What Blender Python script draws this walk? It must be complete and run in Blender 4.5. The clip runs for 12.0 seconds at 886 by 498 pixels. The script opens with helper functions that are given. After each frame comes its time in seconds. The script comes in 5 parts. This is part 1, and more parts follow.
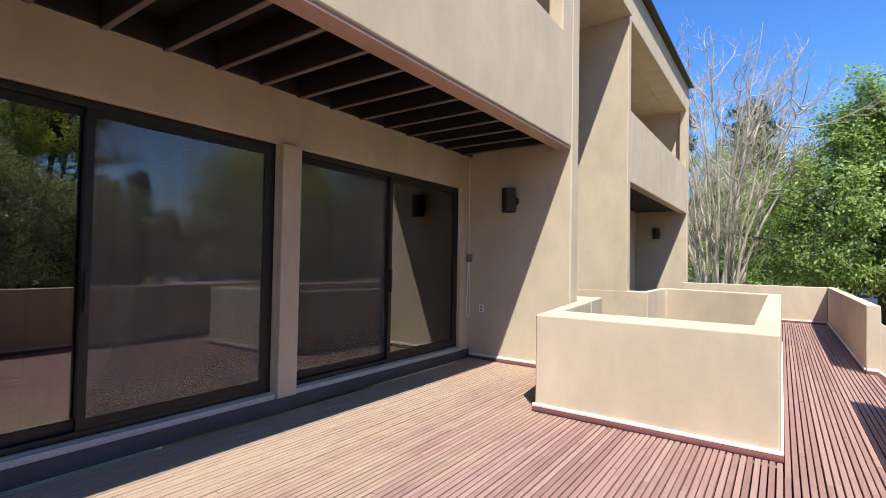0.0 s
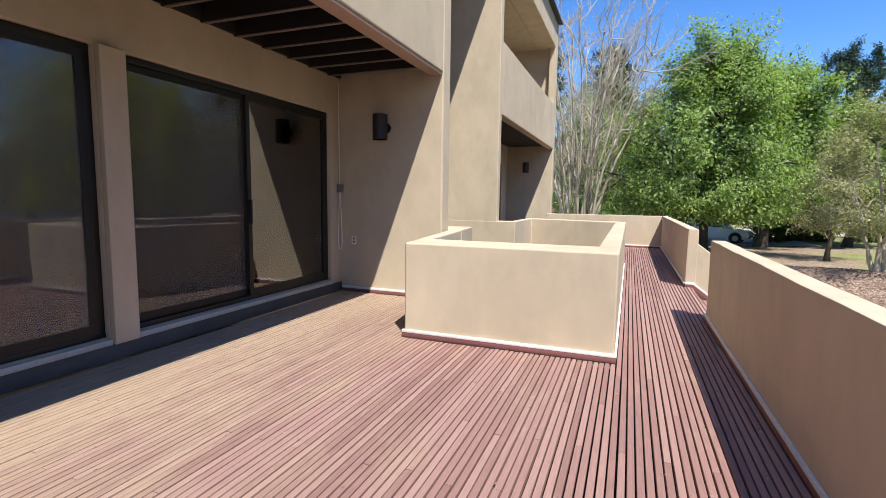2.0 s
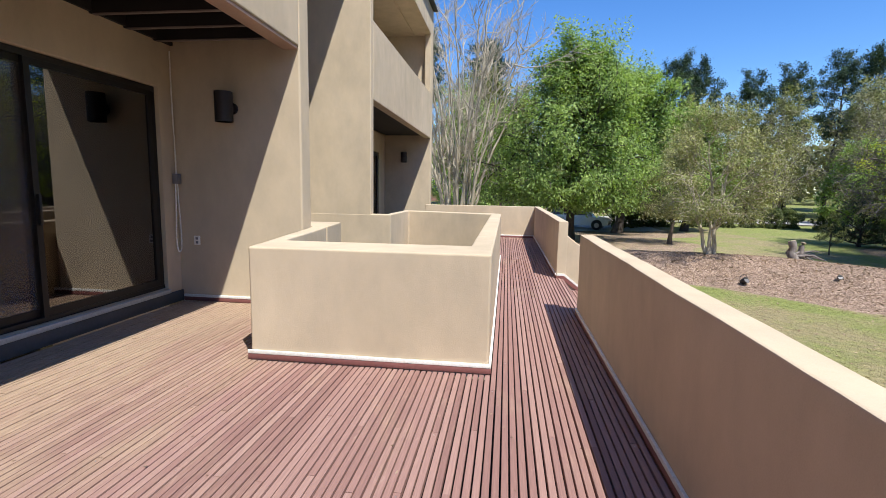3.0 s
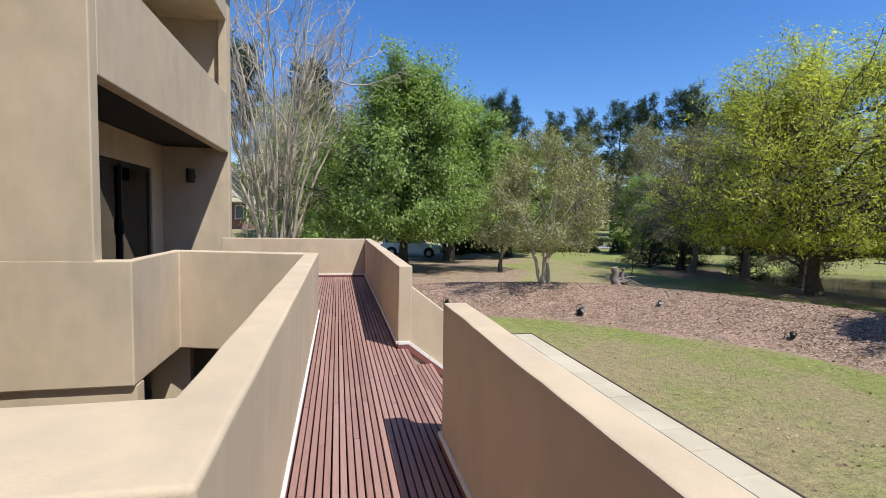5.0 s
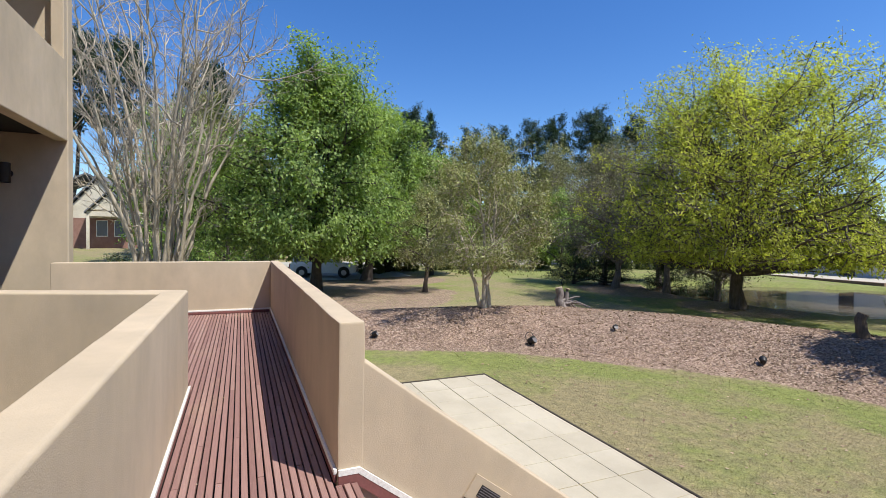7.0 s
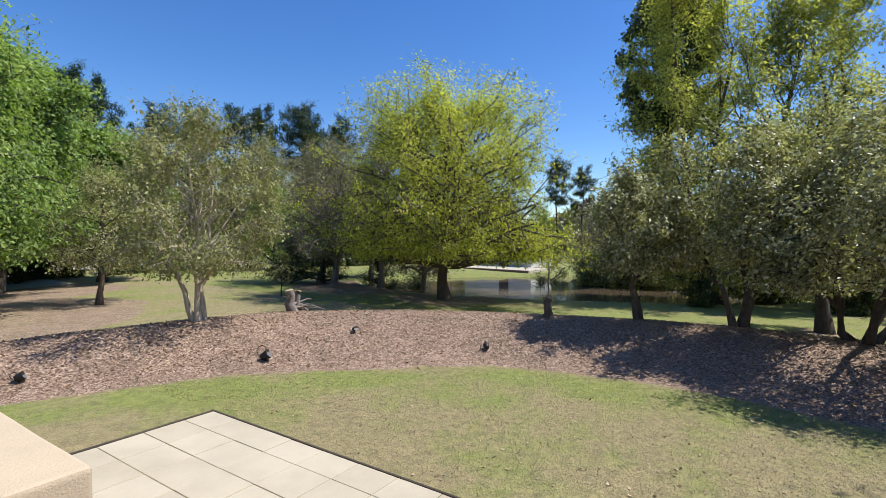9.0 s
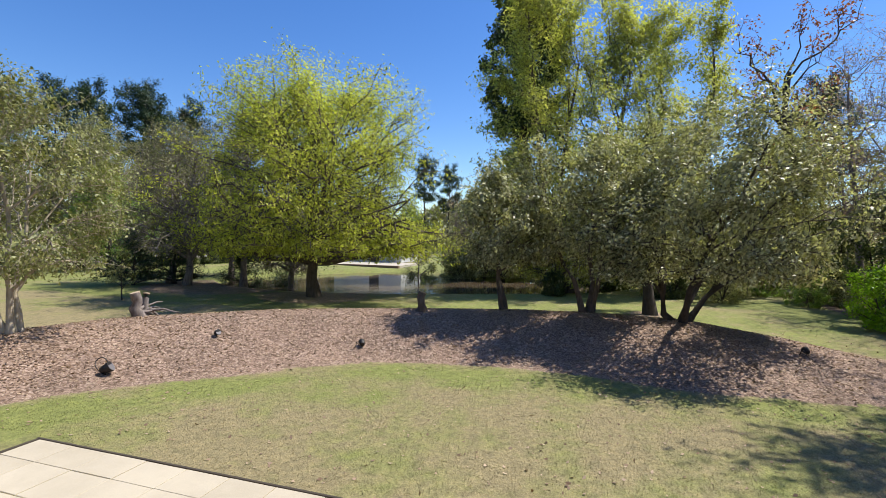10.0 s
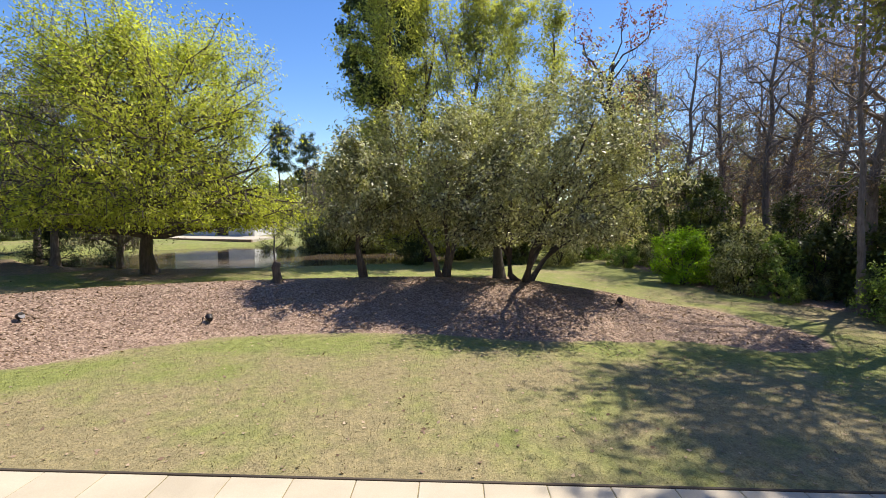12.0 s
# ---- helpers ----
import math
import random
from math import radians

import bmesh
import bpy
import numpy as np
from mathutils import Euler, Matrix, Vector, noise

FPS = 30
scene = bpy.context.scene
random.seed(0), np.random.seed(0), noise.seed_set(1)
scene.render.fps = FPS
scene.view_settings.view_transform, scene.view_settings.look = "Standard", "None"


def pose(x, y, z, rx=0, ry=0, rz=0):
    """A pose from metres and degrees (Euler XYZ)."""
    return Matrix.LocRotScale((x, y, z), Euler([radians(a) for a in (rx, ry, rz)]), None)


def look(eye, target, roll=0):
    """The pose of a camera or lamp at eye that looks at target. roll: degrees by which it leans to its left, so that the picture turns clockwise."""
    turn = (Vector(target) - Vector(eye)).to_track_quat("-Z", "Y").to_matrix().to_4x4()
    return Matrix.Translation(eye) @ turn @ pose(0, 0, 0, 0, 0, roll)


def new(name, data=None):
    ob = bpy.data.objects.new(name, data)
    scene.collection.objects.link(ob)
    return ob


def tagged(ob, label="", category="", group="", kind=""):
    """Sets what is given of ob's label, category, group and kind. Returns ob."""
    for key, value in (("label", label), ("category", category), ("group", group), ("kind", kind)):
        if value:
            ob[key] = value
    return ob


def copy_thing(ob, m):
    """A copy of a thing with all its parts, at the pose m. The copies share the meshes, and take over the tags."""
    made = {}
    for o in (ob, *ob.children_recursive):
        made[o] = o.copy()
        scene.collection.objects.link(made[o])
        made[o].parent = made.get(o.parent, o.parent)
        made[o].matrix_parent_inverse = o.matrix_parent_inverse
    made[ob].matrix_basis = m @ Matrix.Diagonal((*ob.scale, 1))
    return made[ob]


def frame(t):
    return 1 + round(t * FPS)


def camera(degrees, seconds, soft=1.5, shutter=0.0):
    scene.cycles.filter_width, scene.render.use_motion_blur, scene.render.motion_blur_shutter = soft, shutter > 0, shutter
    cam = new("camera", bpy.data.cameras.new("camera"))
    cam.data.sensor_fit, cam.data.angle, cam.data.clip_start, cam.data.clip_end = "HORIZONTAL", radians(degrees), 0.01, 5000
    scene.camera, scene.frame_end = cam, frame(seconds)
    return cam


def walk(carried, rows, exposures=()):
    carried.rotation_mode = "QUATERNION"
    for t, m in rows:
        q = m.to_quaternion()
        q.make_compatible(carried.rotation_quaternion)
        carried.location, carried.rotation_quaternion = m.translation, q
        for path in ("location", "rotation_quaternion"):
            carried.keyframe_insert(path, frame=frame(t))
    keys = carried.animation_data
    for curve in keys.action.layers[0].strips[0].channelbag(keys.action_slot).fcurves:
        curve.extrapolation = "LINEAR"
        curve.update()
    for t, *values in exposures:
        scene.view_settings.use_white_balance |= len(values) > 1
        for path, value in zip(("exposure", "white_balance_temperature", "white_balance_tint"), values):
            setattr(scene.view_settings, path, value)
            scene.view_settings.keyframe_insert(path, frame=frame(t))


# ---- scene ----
cam = camera(85.2, 12.0, soft=0.75)
PATH = [
    (0, (0.007, -0.165, 1.432), (-1.144, 1.47, 1.481), 1.0),
    (0.5, (0.03, -0.144, 1.405), (-1.078, 1.521, 1.387), 0.9),
    (1, (0.049, -0.114, 1.384), (-0.98, 1.599, 1.292), 0.9),
    (1.5, (0.053, -0.065, 1.371), (-0.843, 1.716, 1.212), 0.8),
    (2, (0.06, 0.011, 1.36), (-0.655, 1.867, 1.15), 0.8),
    (2.5, (0.082, 0.195, 1.378), (-0.412, 2.118, 1.136), 0.9),
    (3, (0.094, 0.598, 1.415), (-0.16, 2.567, 1.167), 1.0),
    (3.5, (0.11, 1.145, 1.435), (0.081, 3.131, 1.204), 1.1),
    (5.5, (0.328, 3.903, 1.469), (0.842, 5.834, 1.378), 0.9),
    (6, (0.371, 4.579, 1.456), (0.947, 6.493, 1.387), 0.8),
    (6.5, (0.408, 5.222, 1.443), (1.052, 7.115, 1.385), 0.8),
    (6.7, (0.413, 5.453, 1.428), (1.099, 7.33, 1.374), 0.8),
    (8.3, (0.572, 6.974, 1.428), (1.95, 8.422, 1.38), 1.0),
    (8.5, (0.614, 7.164, 1.413), (2.091, 8.511, 1.366), 1.1),
    (9, (0.664, 7.416, 1.399), (2.343, 8.503, 1.357), 1.0),
    (9.5, (0.64, 7.516, 1.429), (2.458, 8.348, 1.382), 1.0),
    (10, (0.597, 7.566, 1.399), (2.505, 8.163, 1.348), 1.0),
    (10.5, (0.594, 7.532, 1.342), (2.554, 7.925, 1.284), 1.1),
    (11, (0.614, 7.476, 1.342), (2.599, 7.705, 1.255), 1.0),
    (11.5, (0.593, 7.472, 1.299), (2.586, 7.58, 1.181), 1.0),
    (12, (0.556, 7.488, 1.224), (2.55, 7.521, 1.074), 1.0),
]
walk(cam, [(t, look(eye, target, roll)) for t, eye, target, roll in PATH], [(0.0, 1.15, 6250, 9), (2.5, 0.93, 6250, 8), (3.5, 0.80, 6300, 8), (5.5, 0.61, 6320, 9), (8.5, 0.60, 6350, 9), (10.5, 0.73, 6690, 11), (12.0, 0.86, 6980, 12)])

# ---- daylight: clear sky, high sun over the lawn side ----
SUN = Vector((0.365, -0.475, 1.0)).normalized()
world = bpy.data.worlds.new("daylight")
scene.world = world
world.use_nodes = True
sky = world.node_tree.nodes.new("ShaderNodeTexSky")
sky.sky_type, sky.sun_disc = "NISHITA", False
sky.sun_elevation, sky.sun_rotation = math.asin(SUN.z), math.atan2(SUN.x, SUN.y)
sky.air_density, sky.dust_density, sky.ozone_density = 1.0, 0.2, 4.0
deep = world.node_tree.nodes.new("ShaderNodeHueSaturation")
deep.inputs["Hue"].default_value = 0.51
deep.inputs["Saturation"].default_value = 1.26
world.node_tree.links.new(sky.outputs["Color"], deep.inputs["Color"])
world.node_tree.links.new(deep.outputs["Color"], world.node_tree.nodes["Background"].inputs["Color"])
world.node_tree.nodes["Background"].inputs["Strength"].default_value = 0.110
sun = new("sun", bpy.data.lights.new("sun", "SUN"))
sun.data.energy, sun.data.angle, sun.data.color = 4.05, radians(0.53), (1.0, 0.95, 0.86)
sun.matrix_world = look(SUN * 60, (0, 0, 0))


# ---- materials ----
def material(name):
    m = bpy.data.materials.new(name)
    m.use_nodes = True
    return m, m.node_tree.nodes, m.node_tree.links, m.node_tree.nodes["Principled BSDF"]


def noise_node(nodes, links, scale, detail=4.0, rough=0.55, vector=None):
    n = nodes.new("ShaderNodeTexNoise")
    n.inputs["Scale"].default_value, n.inputs["Detail"].default_value = scale, detail
    n.inputs["Roughness"].default_value = rough
    if vector:
        links.new(vector, n.inputs["Vector"])
    return n.outputs["Fac"]


def ramp(nodes, links, fac, stops):
    r = nodes.new("ShaderNodeValToRGB")
    while len(r.color_ramp.elements) < len(stops):
        r.color_ramp.elements.new(0.5)
    for e, (at, c) in zip(r.color_ramp.elements, stops):
        e.position, e.color = at, (*c, 1)
    links.new(fac, r.inputs["Fac"])
    return r.outputs["Color"]


def blend(nodes, links, fac, a, b, mode="MIX"):
    n = nodes.new("ShaderNodeMix")
    n.data_type, n.blend_type = "RGBA", mode
    for s, v in ((n.inputs["Factor"], fac), (n.inputs["A"], a), (n.inputs["B"], b)):
        if isinstance(v, (int, float)):
            s.default_value = v
        elif isinstance(v, tuple):
            s.default_value = (*v, 1)
        else:
            links.new(v, s)
    return n.outputs["Result"]


def position(nodes):
    return nodes.new("ShaderNodeNewGeometry").outputs["Position"]


def scaled(nodes, links, vector, s):
    n = nodes.new("ShaderNodeMapping")
    n.inputs["Scale"].default_value = s
    links.new(vector, n.inputs["Vector"])
    return n.outputs["Vector"]


def bump(nodes, links, bsdf, height, strength, distance):
    n = nodes.new("ShaderNodeBump")
    n.inputs["Strength"].default_value, n.inputs["Distance"].default_value = strength, distance
    links.new(height, n.inputs["Height"])
    links.new(n.outputs["Normal"], bsdf.inputs["Normal"])


def rough_surface(name, dark, light, fine=40.0, coarse=1.2, roughness=0.85, relief=0.004, strength=0.4, stain=0.12):
    m, N, L, B = material(name)
    p = position(N)
    big = noise_node(N, L, coarse, 5, 0.6, p)
    small = noise_node(N, L, fine, 4, 0.6, p)
    col = ramp(N, L, big, [(0.3, dark), (0.7, light)])
    grain = ramp(N, L, small, [(0.25, (1 - stain,) * 3), (0.75, (1 + stain,) * 3)])
    L.new(blend(N, L, 1.0, col, grain, "MULTIPLY"), B.inputs["Base Color"])
    B.inputs["Roughness"].default_value = roughness
    bump(N, L, B, small, strength, relief)
    return m


def plain(name, color, roughness=0.5, metal=0.0, fine=60.0, vary=0.15):
    m, N, L, B = material(name)
    small = noise_node(N, L, fine, 4, 0.6, position(N))
    c = Vector(color)
    L.new(ramp(N, L, small, [(0.3, tuple(c * (1 - vary))), (0.7, tuple(c * (1 + vary)))]), B.inputs["Base Color"])
    B.inputs["Roughness"].default_value, B.inputs["Metallic"].default_value = roughness, metal
    return m


def stucco_material():
    m, N, L, B = material("tan_stucco")
    p = position(N)
    big = noise_node(N, L, 0.55, 6, 0.62, p)
    trowel = noise_node(N, L, 3.2, 5, 0.6, scaled(N, L, p, (1, 1, 0.55)))
    sand = noise_node(N, L, 190, 3, 0.6, p)
    lump = noise_node(N, L, 22, 4, 0.6, p)
    c = ramp(N, L, big, [(0.25, (0.462, 0.376, 0.264)), (0.55, (0.533, 0.433, 0.309)), (0.8, (0.578, 0.473, 0.347))])
    c = blend(N, L, 1.0, c, ramp(N, L, trowel, [(0.3, (0.89, 0.89, 0.9)), (0.7, (1.07, 1.06, 1.05))]), "MULTIPLY")
    c = blend(N, L, 1.0, c, ramp(N, L, sand, [(0.2, (0.95,) * 3), (0.8, (1.04,) * 3)]), "MULTIPLY")
    streak = noise_node(N, L, 1.0, 5, 0.7, scaled(N, L, p, (3, 3, 0.9)))
    c = blend(N, L, 1.0, c, ramp(N, L, streak, [(0.3, (0.965, 0.96, 0.955)), (0.5, (1, 1, 1))]), "MULTIPLY")
    L.new(c, B.inputs["Base Color"])
    B.inputs["Roughness"].default_value = 0.92
    mixed = blend(N, L, 0.45, sand, lump)
    bump(N, L, B, mixed, 0.45, 0.006)
    return m


def slat_material():
    m, N, L, B = material("red_stained_slats")
    p = position(N)
    rnd = N.new("ShaderNodeObjectInfo").outputs["Random"]
    isl = N.new("ShaderNodeNewGeometry").outputs["Random Per Island"]
    both = N.new("ShaderNodeMath")
    both.operation = "ADD"
    L.new(rnd, both.inputs[0])
    L.new(isl, both.inputs[1])
    frac = N.new("ShaderNodeMath")
    frac.operation = "FRACT"
    L.new(both.outputs[0], frac.inputs[0])
    grain = noise_node(N, L, 1.0, 6, 0.65, scaled(N, L, p, (140, 5, 60)))
    wear = noise_node(N, L, 1.4, 6, 0.7, scaled(N, L, p, (1.6, 0.55, 1)))
    spots = noise_node(N, L, 9, 5, 0.7, scaled(N, L, p, (3, 0.8, 1)))
    red = ramp(N, L, frac.outputs[0], [(0.0, (0.222, 0.118, 0.101)), (0.5, (0.285, 0.16, 0.137)), (1.0, (0.335, 0.202, 0.172))])
    bare = ramp(N, L, grain, [(0.3, (0.315, 0.222, 0.15)), (0.7, (0.425, 0.308, 0.21))])
    sep = N.new("ShaderNodeSeparateXYZ")
    L.new(p, sep.inputs[0])
    near = N.new("ShaderNodeMapRange")
    near.inputs["From Min"].default_value, near.inputs["From Max"].default_value = -1.1, -3.3
    L.new(sep.outputs["X"], near.inputs["Value"])
    add = N.new("ShaderNodeMath")
    add.operation = "MULTIPLY_ADD"
    add.inputs[1].default_value = 0.42
    L.new(near.outputs["Result"], add.inputs[0])
    L.new(wear, add.inputs[2])
    fac = ramp(N, L, add.outputs[0], [(0.53, (0, 0, 0)), (0.9, (0.92,) * 3)])
    c = blend(N, L, fac, red, bare)
    c = blend(N, L, 1.0, c, ramp(N, L, grain, [(0.25, (0.78,) * 3), (0.75, (1.15,) * 3)]), "MULTIPLY")
    c = blend(N, L, ramp(N, L, spots, [(0.6, (0, 0, 0)), (0.78, (0.5, 0.5, 0.5))]), c, (0.44, 0.31, 0.25))
    L.new(c, B.inputs["Base Color"])
    B.inputs["Roughness"].default_value = 0.75
    bump(N, L, B, grain, 0.35, 0.002)
    return m


def leaf_material(name, dark, mid, light, translucent=0.25, gloss=0.45):
    m, N, L, B = material(name)
    isl = N.new("ShaderNodeNewGeometry").outputs["Random Per Island"]
    patch = noise_node(N, L, 0.7, 4, 0.6, position(N))
    c = ramp(N, L, isl, [(0.0, dark), (0.5, mid), (1.0, light)])
    c = blend(N, L, 1.0, c, ramp(N, L, patch, [(0.3, (0.72, 0.76, 0.72)), (0.7, (1.22, 1.2, 1.15))]), "MULTIPLY")
    L.new(c, B.inputs["Base Color"])
    B.inputs["Roughness"].default_value = gloss
    B.inputs["Specular IOR Level"].default_value = 0.3
    t = N.new("ShaderNodeBsdfTranslucent")
    L.new(blend(N, L, 1.0, c, (1.5, 1.6, 0.7), "MULTIPLY"), t.inputs["Color"])
    mix = N.new("ShaderNodeMixShader")
    mix.inputs["Fac"].default_value = translucent
    L.new(B.outputs["BSDF"], mix.inputs[1])
    L.new(t.outputs["BSDF"], mix.inputs[2])
    L.new(mix.outputs["Shader"], N["Material Output"].inputs["Surface"])
    return m


def bark_material(name, dark, light):
    m, N, L, B = material(name)
    p = position(N)
    a = noise_node(N, L, 1.0, 6, 0.7, scaled(N, L, p, (14, 14, 3)))
    b = noise_node(N, L, 1.3, 4, 0.6, p)
    c = ramp(N, L, a, [(0.3, dark), (0.7, light)])
    c = blend(N, L, 1.0, c, ramp(N, L, b, [(0.3, (0.75,) * 3), (0.7, (1.2,) * 3)]), "MULTIPLY")
    L.new(c, B.inputs["Base Color"])
    B.inputs["Roughness"].default_value = 0.9
    bump(N, L, B, a, 0.6, 0.02)
    return m


def grass_color(N, L, p, mid):
    patch = noise_node(N, L, 0.33, 6, 0.62, p)
    blade = noise_node(N, L, 34, 4, 0.7, p)
    fresh = ramp(N, L, blade, [(0.3, (0.125, 0.152, 0.033)), (0.7, (0.265, 0.29, 0.08))])
    straw = ramp(N, L, blade, [(0.3, (0.185, 0.15, 0.075)), (0.7, (0.345, 0.285, 0.155))])
    w = N.new("ShaderNodeMath")
    w.operation = "MULTIPLY_ADD"
    w.inputs[1].default_value = 0.5
    L.new(mid, w.inputs[0])
    verge = N.new("ShaderNodeAttribute")
    verge.attribute_name = "verge"
    less = N.new("ShaderNodeMath")
    less.operation = "MULTIPLY_ADD"
    less.inputs[1].default_value = -0.22
    L.new(verge.outputs["Fac"], less.inputs[0])
    L.new(patch, less.inputs[2])
    L.new(less.outputs[0], w.inputs[2])
    fresh = blend(N, L, 1.0, fresh, ramp(N, L, noise_node(N, L, 110, 3, 0.7, p), [(0.3, (0.7,) * 3), (0.7, (1.28,) * 3)]), "MULTIPLY")
    straw = blend(N, L, 1.0, straw, ramp(N, L, noise_node(N, L, 90, 3, 0.7, p), [(0.3, (0.72,) * 3), (0.7, (1.25,) * 3)]), "MULTIPLY")
    tuft = ramp(N, L, noise_node(N, L, 7, 8, 0.72, p), [(0.32, (0.66, 0.68, 0.66)), (0.5, (1.0, 1.0, 1.0)), (0.68, (1.3, 1.28, 1.22))])
    fresh = blend(N, L, 1.0, fresh, tuft, "MULTIPLY")
    straw = blend(N, L, 1.0, straw, tuft, "MULTIPLY")
    return blend(N, L, ramp(N, L, w.outputs[0], [(0.565, (0.05,) * 3), (0.80, (0.95,) * 3)]), fresh, straw), blade


def blade_material():
    m, N, L, B = material("grass_blades")
    p = position(N)
    col, _ = grass_color(N, L, p, noise_node(N, L, 1.6, 6, 0.65, p))
    isl = N.new("ShaderNodeNewGeometry").outputs["Random Per Island"]
    L.new(blend(N, L, 1.0, col, ramp(N, L, isl, [(0.0, (0.75, 0.75, 0.7)), (1.0, (1.35, 1.3, 1.2))]), "MULTIPLY"), B.inputs["Base Color"])
    B.inputs["Roughness"].default_value = 0.7
    return m


def ground_material():
    m, N, L, B = material("lawn_and_mulch")
    p = position(N)
    att = N.new("ShaderNodeAttribute")
    att.attribute_name = "bed"
    mid = noise_node(N, L, 1.6, 6, 0.65, p)
    clump = noise_node(N, L, 9, 5, 0.7, p)
    grass, blade = grass_color(N, L, p, mid)
    chip = N.new("ShaderNodeTexVoronoi")
    chip.inputs["Scale"].default_value = 32
    L.new(p, chip.inputs["Vector"])
    grey = N.new("ShaderNodeSeparateColor")
    L.new(chip.outputs["Color"], grey.inputs[0])
    mulch = ramp(N, L, grey.outputs[0], [(0.0, (0.12, 0.079, 0.057)), (0.4, (0.245, 0.168, 0.124)), (0.8, (0.36, 0.26, 0.198)), (1.0, (0.50, 0.39, 0.305))])
    mulch = blend(N, L, 1.0, mulch, ramp(N, L, mid, [(0.3, (0.75, 0.72, 0.7)), (0.7, (1.15, 1.12, 1.1))]), "MULTIPLY")
    edge = N.new("ShaderNodeMath")
    edge.operation = "MULTIPLY_ADD"
    edge.inputs[1].default_value = 0.7
    L.new(clump, edge.inputs[0])
    L.new(att.outputs["Fac"], edge.inputs[2])
    fac = ramp(N, L, edge.outputs[0], [(0.78, (0, 0, 0)), (0.92, (1, 1, 1))])
    L.new(blend(N, L, fac, grass, mulch), B.inputs["Base Color"])
    B.inputs["Roughness"].default_value = 0.95
    bump(N, L, B, blend(N, L, 0.5, blade, clump), 0.8, 0.05)
    return m


def glass_material(name, tint, fresnel_ior=1.5):
    m, N, L, B = material(name)
    clear = N.new("ShaderNodeBsdfTransparent")
    clear.inputs["Color"].default_value = (*tint, 1)
    gloss = N.new("ShaderNodeBsdfGlossy")
    gloss.inputs["Roughness"].default_value = 0.012
    f = N.new("ShaderNodeFresnel")
    f.inputs["IOR"].default_value = fresnel_ior
    wave = noise_node(N, L, 1.7, 2, 0.5, position(N))
    bn = N.new("ShaderNodeBump")
    bn.inputs["Strength"].default_value, bn.inputs["Distance"].default_value = 0.05, 0.01
    L.new(wave, bn.inputs["Height"])
    L.new(bn.outputs["Normal"], gloss.inputs["Normal"])
    mix = N.new("ShaderNodeMixShader")
    L.new(f.outputs["Fac"], mix.inputs["Fac"])
    L.new(clear.outputs["BSDF"], mix.inputs[1])
    L.new(gloss.outputs["BSDF"], mix.inputs[2])
    L.new(mix.outputs["Shader"], N["Material Output"].inputs["Surface"])
    return m


def screen_material():
    m, N, L, B = material("insect_mesh")
    clear = N.new("ShaderNodeBsdfTransparent")
    B.inputs["Base Color"].default_value = (0.20, 0.185, 0.17, 1)
    B.inputs["Roughness"].default_value = 0.8
    mix = N.new("ShaderNodeMixShader")
    wave = noise_node(N, L, 1.0, 3, 0.5, scaled(N, L, position(N), (1, 9, 0.8)))
    L.new(ramp(N, L, wave, [(0.3, (0.10,) * 3), (0.7, (0.26,) * 3)]), mix.inputs["Fac"])
    L.new(clear.outputs["BSDF"], mix.inputs[1])
    L.new(B.outputs["BSDF"], mix.inputs[2])
    L.new(mix.outputs["Shader"], N["Material Output"].inputs["Surface"])
    return m


def water_material():
    m, N, L, B = material("pond_water")
    ripple = noise_node(N, L, 1.0, 4, 0.6, scaled(N, L, position(N), (1.2, 3.0, 1)))
    B.inputs["Base Color"].default_value = (0.10, 0.075, 0.05, 1)
    B.inputs["Roughness"].default_value = 0.06
    bump(N, L, B, ripple, 0.12, 0.05)
    return m


STUCCO = stucco_material()
SLAT = slat_material()
REDWOOD = rough_surface("red_base_board", (0.15, 0.055, 0.05), (0.24, 0.09, 0.08), fine=50, roughness=0.7)
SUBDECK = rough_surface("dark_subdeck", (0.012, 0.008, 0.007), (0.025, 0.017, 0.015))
FLASHING = plain("white_flashing", (0.74, 0.72, 0.68), 0.55)
BRONZE = plain("bronze_aluminium", (0.012, 0.009, 0.008), 0.5, 0.1)
SILL = rough_surface("slate_painted_kickboard", (0.045, 0.05, 0.055), (0.085, 0.09, 0.095), fine=30, roughness=0.7)
SILLTOP = plain("pale_aluminium_threshold", (0.42, 0.43, 0.42), 0.5, 0.1)
# Dark stain taken near black: the shade on the joist sides is in the colour.
JOIST = rough_surface("stained_shaded_joist", (0.007, 0.005, 0.0045), (0.015, 0.011, 0.01), fine=45, roughness=0.85)
# Paler colour for joist bottoms: bounce light off the deck is painted in.
LITEDGE = rough_surface("lit_joist_edge", (0.13, 0.10, 0.09), (0.21, 0.17, 0.15), fine=45, roughness=0.8)
# Darkened likewise for the shade between the joists.
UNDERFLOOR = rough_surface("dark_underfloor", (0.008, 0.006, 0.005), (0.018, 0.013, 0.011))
PINKTRIM = rough_surface("pink_tan_drip_trim", (0.40, 0.26, 0.20), (0.48, 0.32, 0.25), fine=60)
GLASS = glass_material("tinted_door_glass", (0.5, 0.5, 0.5), 2.6)
CURTAIN = rough_surface("grey_drape", (0.24, 0.225, 0.21), (0.34, 0.32, 0.30), fine=90)
ROOMWALL = rough_surface("room_wall_paint", (0.42, 0.39, 0.34), (0.5, 0.46, 0.41))
CONCRETE = rough_surface("pale_concrete", (0.42, 0.38, 0.31), (0.52, 0.47, 0.39), fine=70, coarse=0.9, roughness=0.9, relief=0.002, stain=0.09)
JOINT = rough_surface("dark_paving_joint", (0.06, 0.048, 0.035), (0.12, 0.10, 0.075))
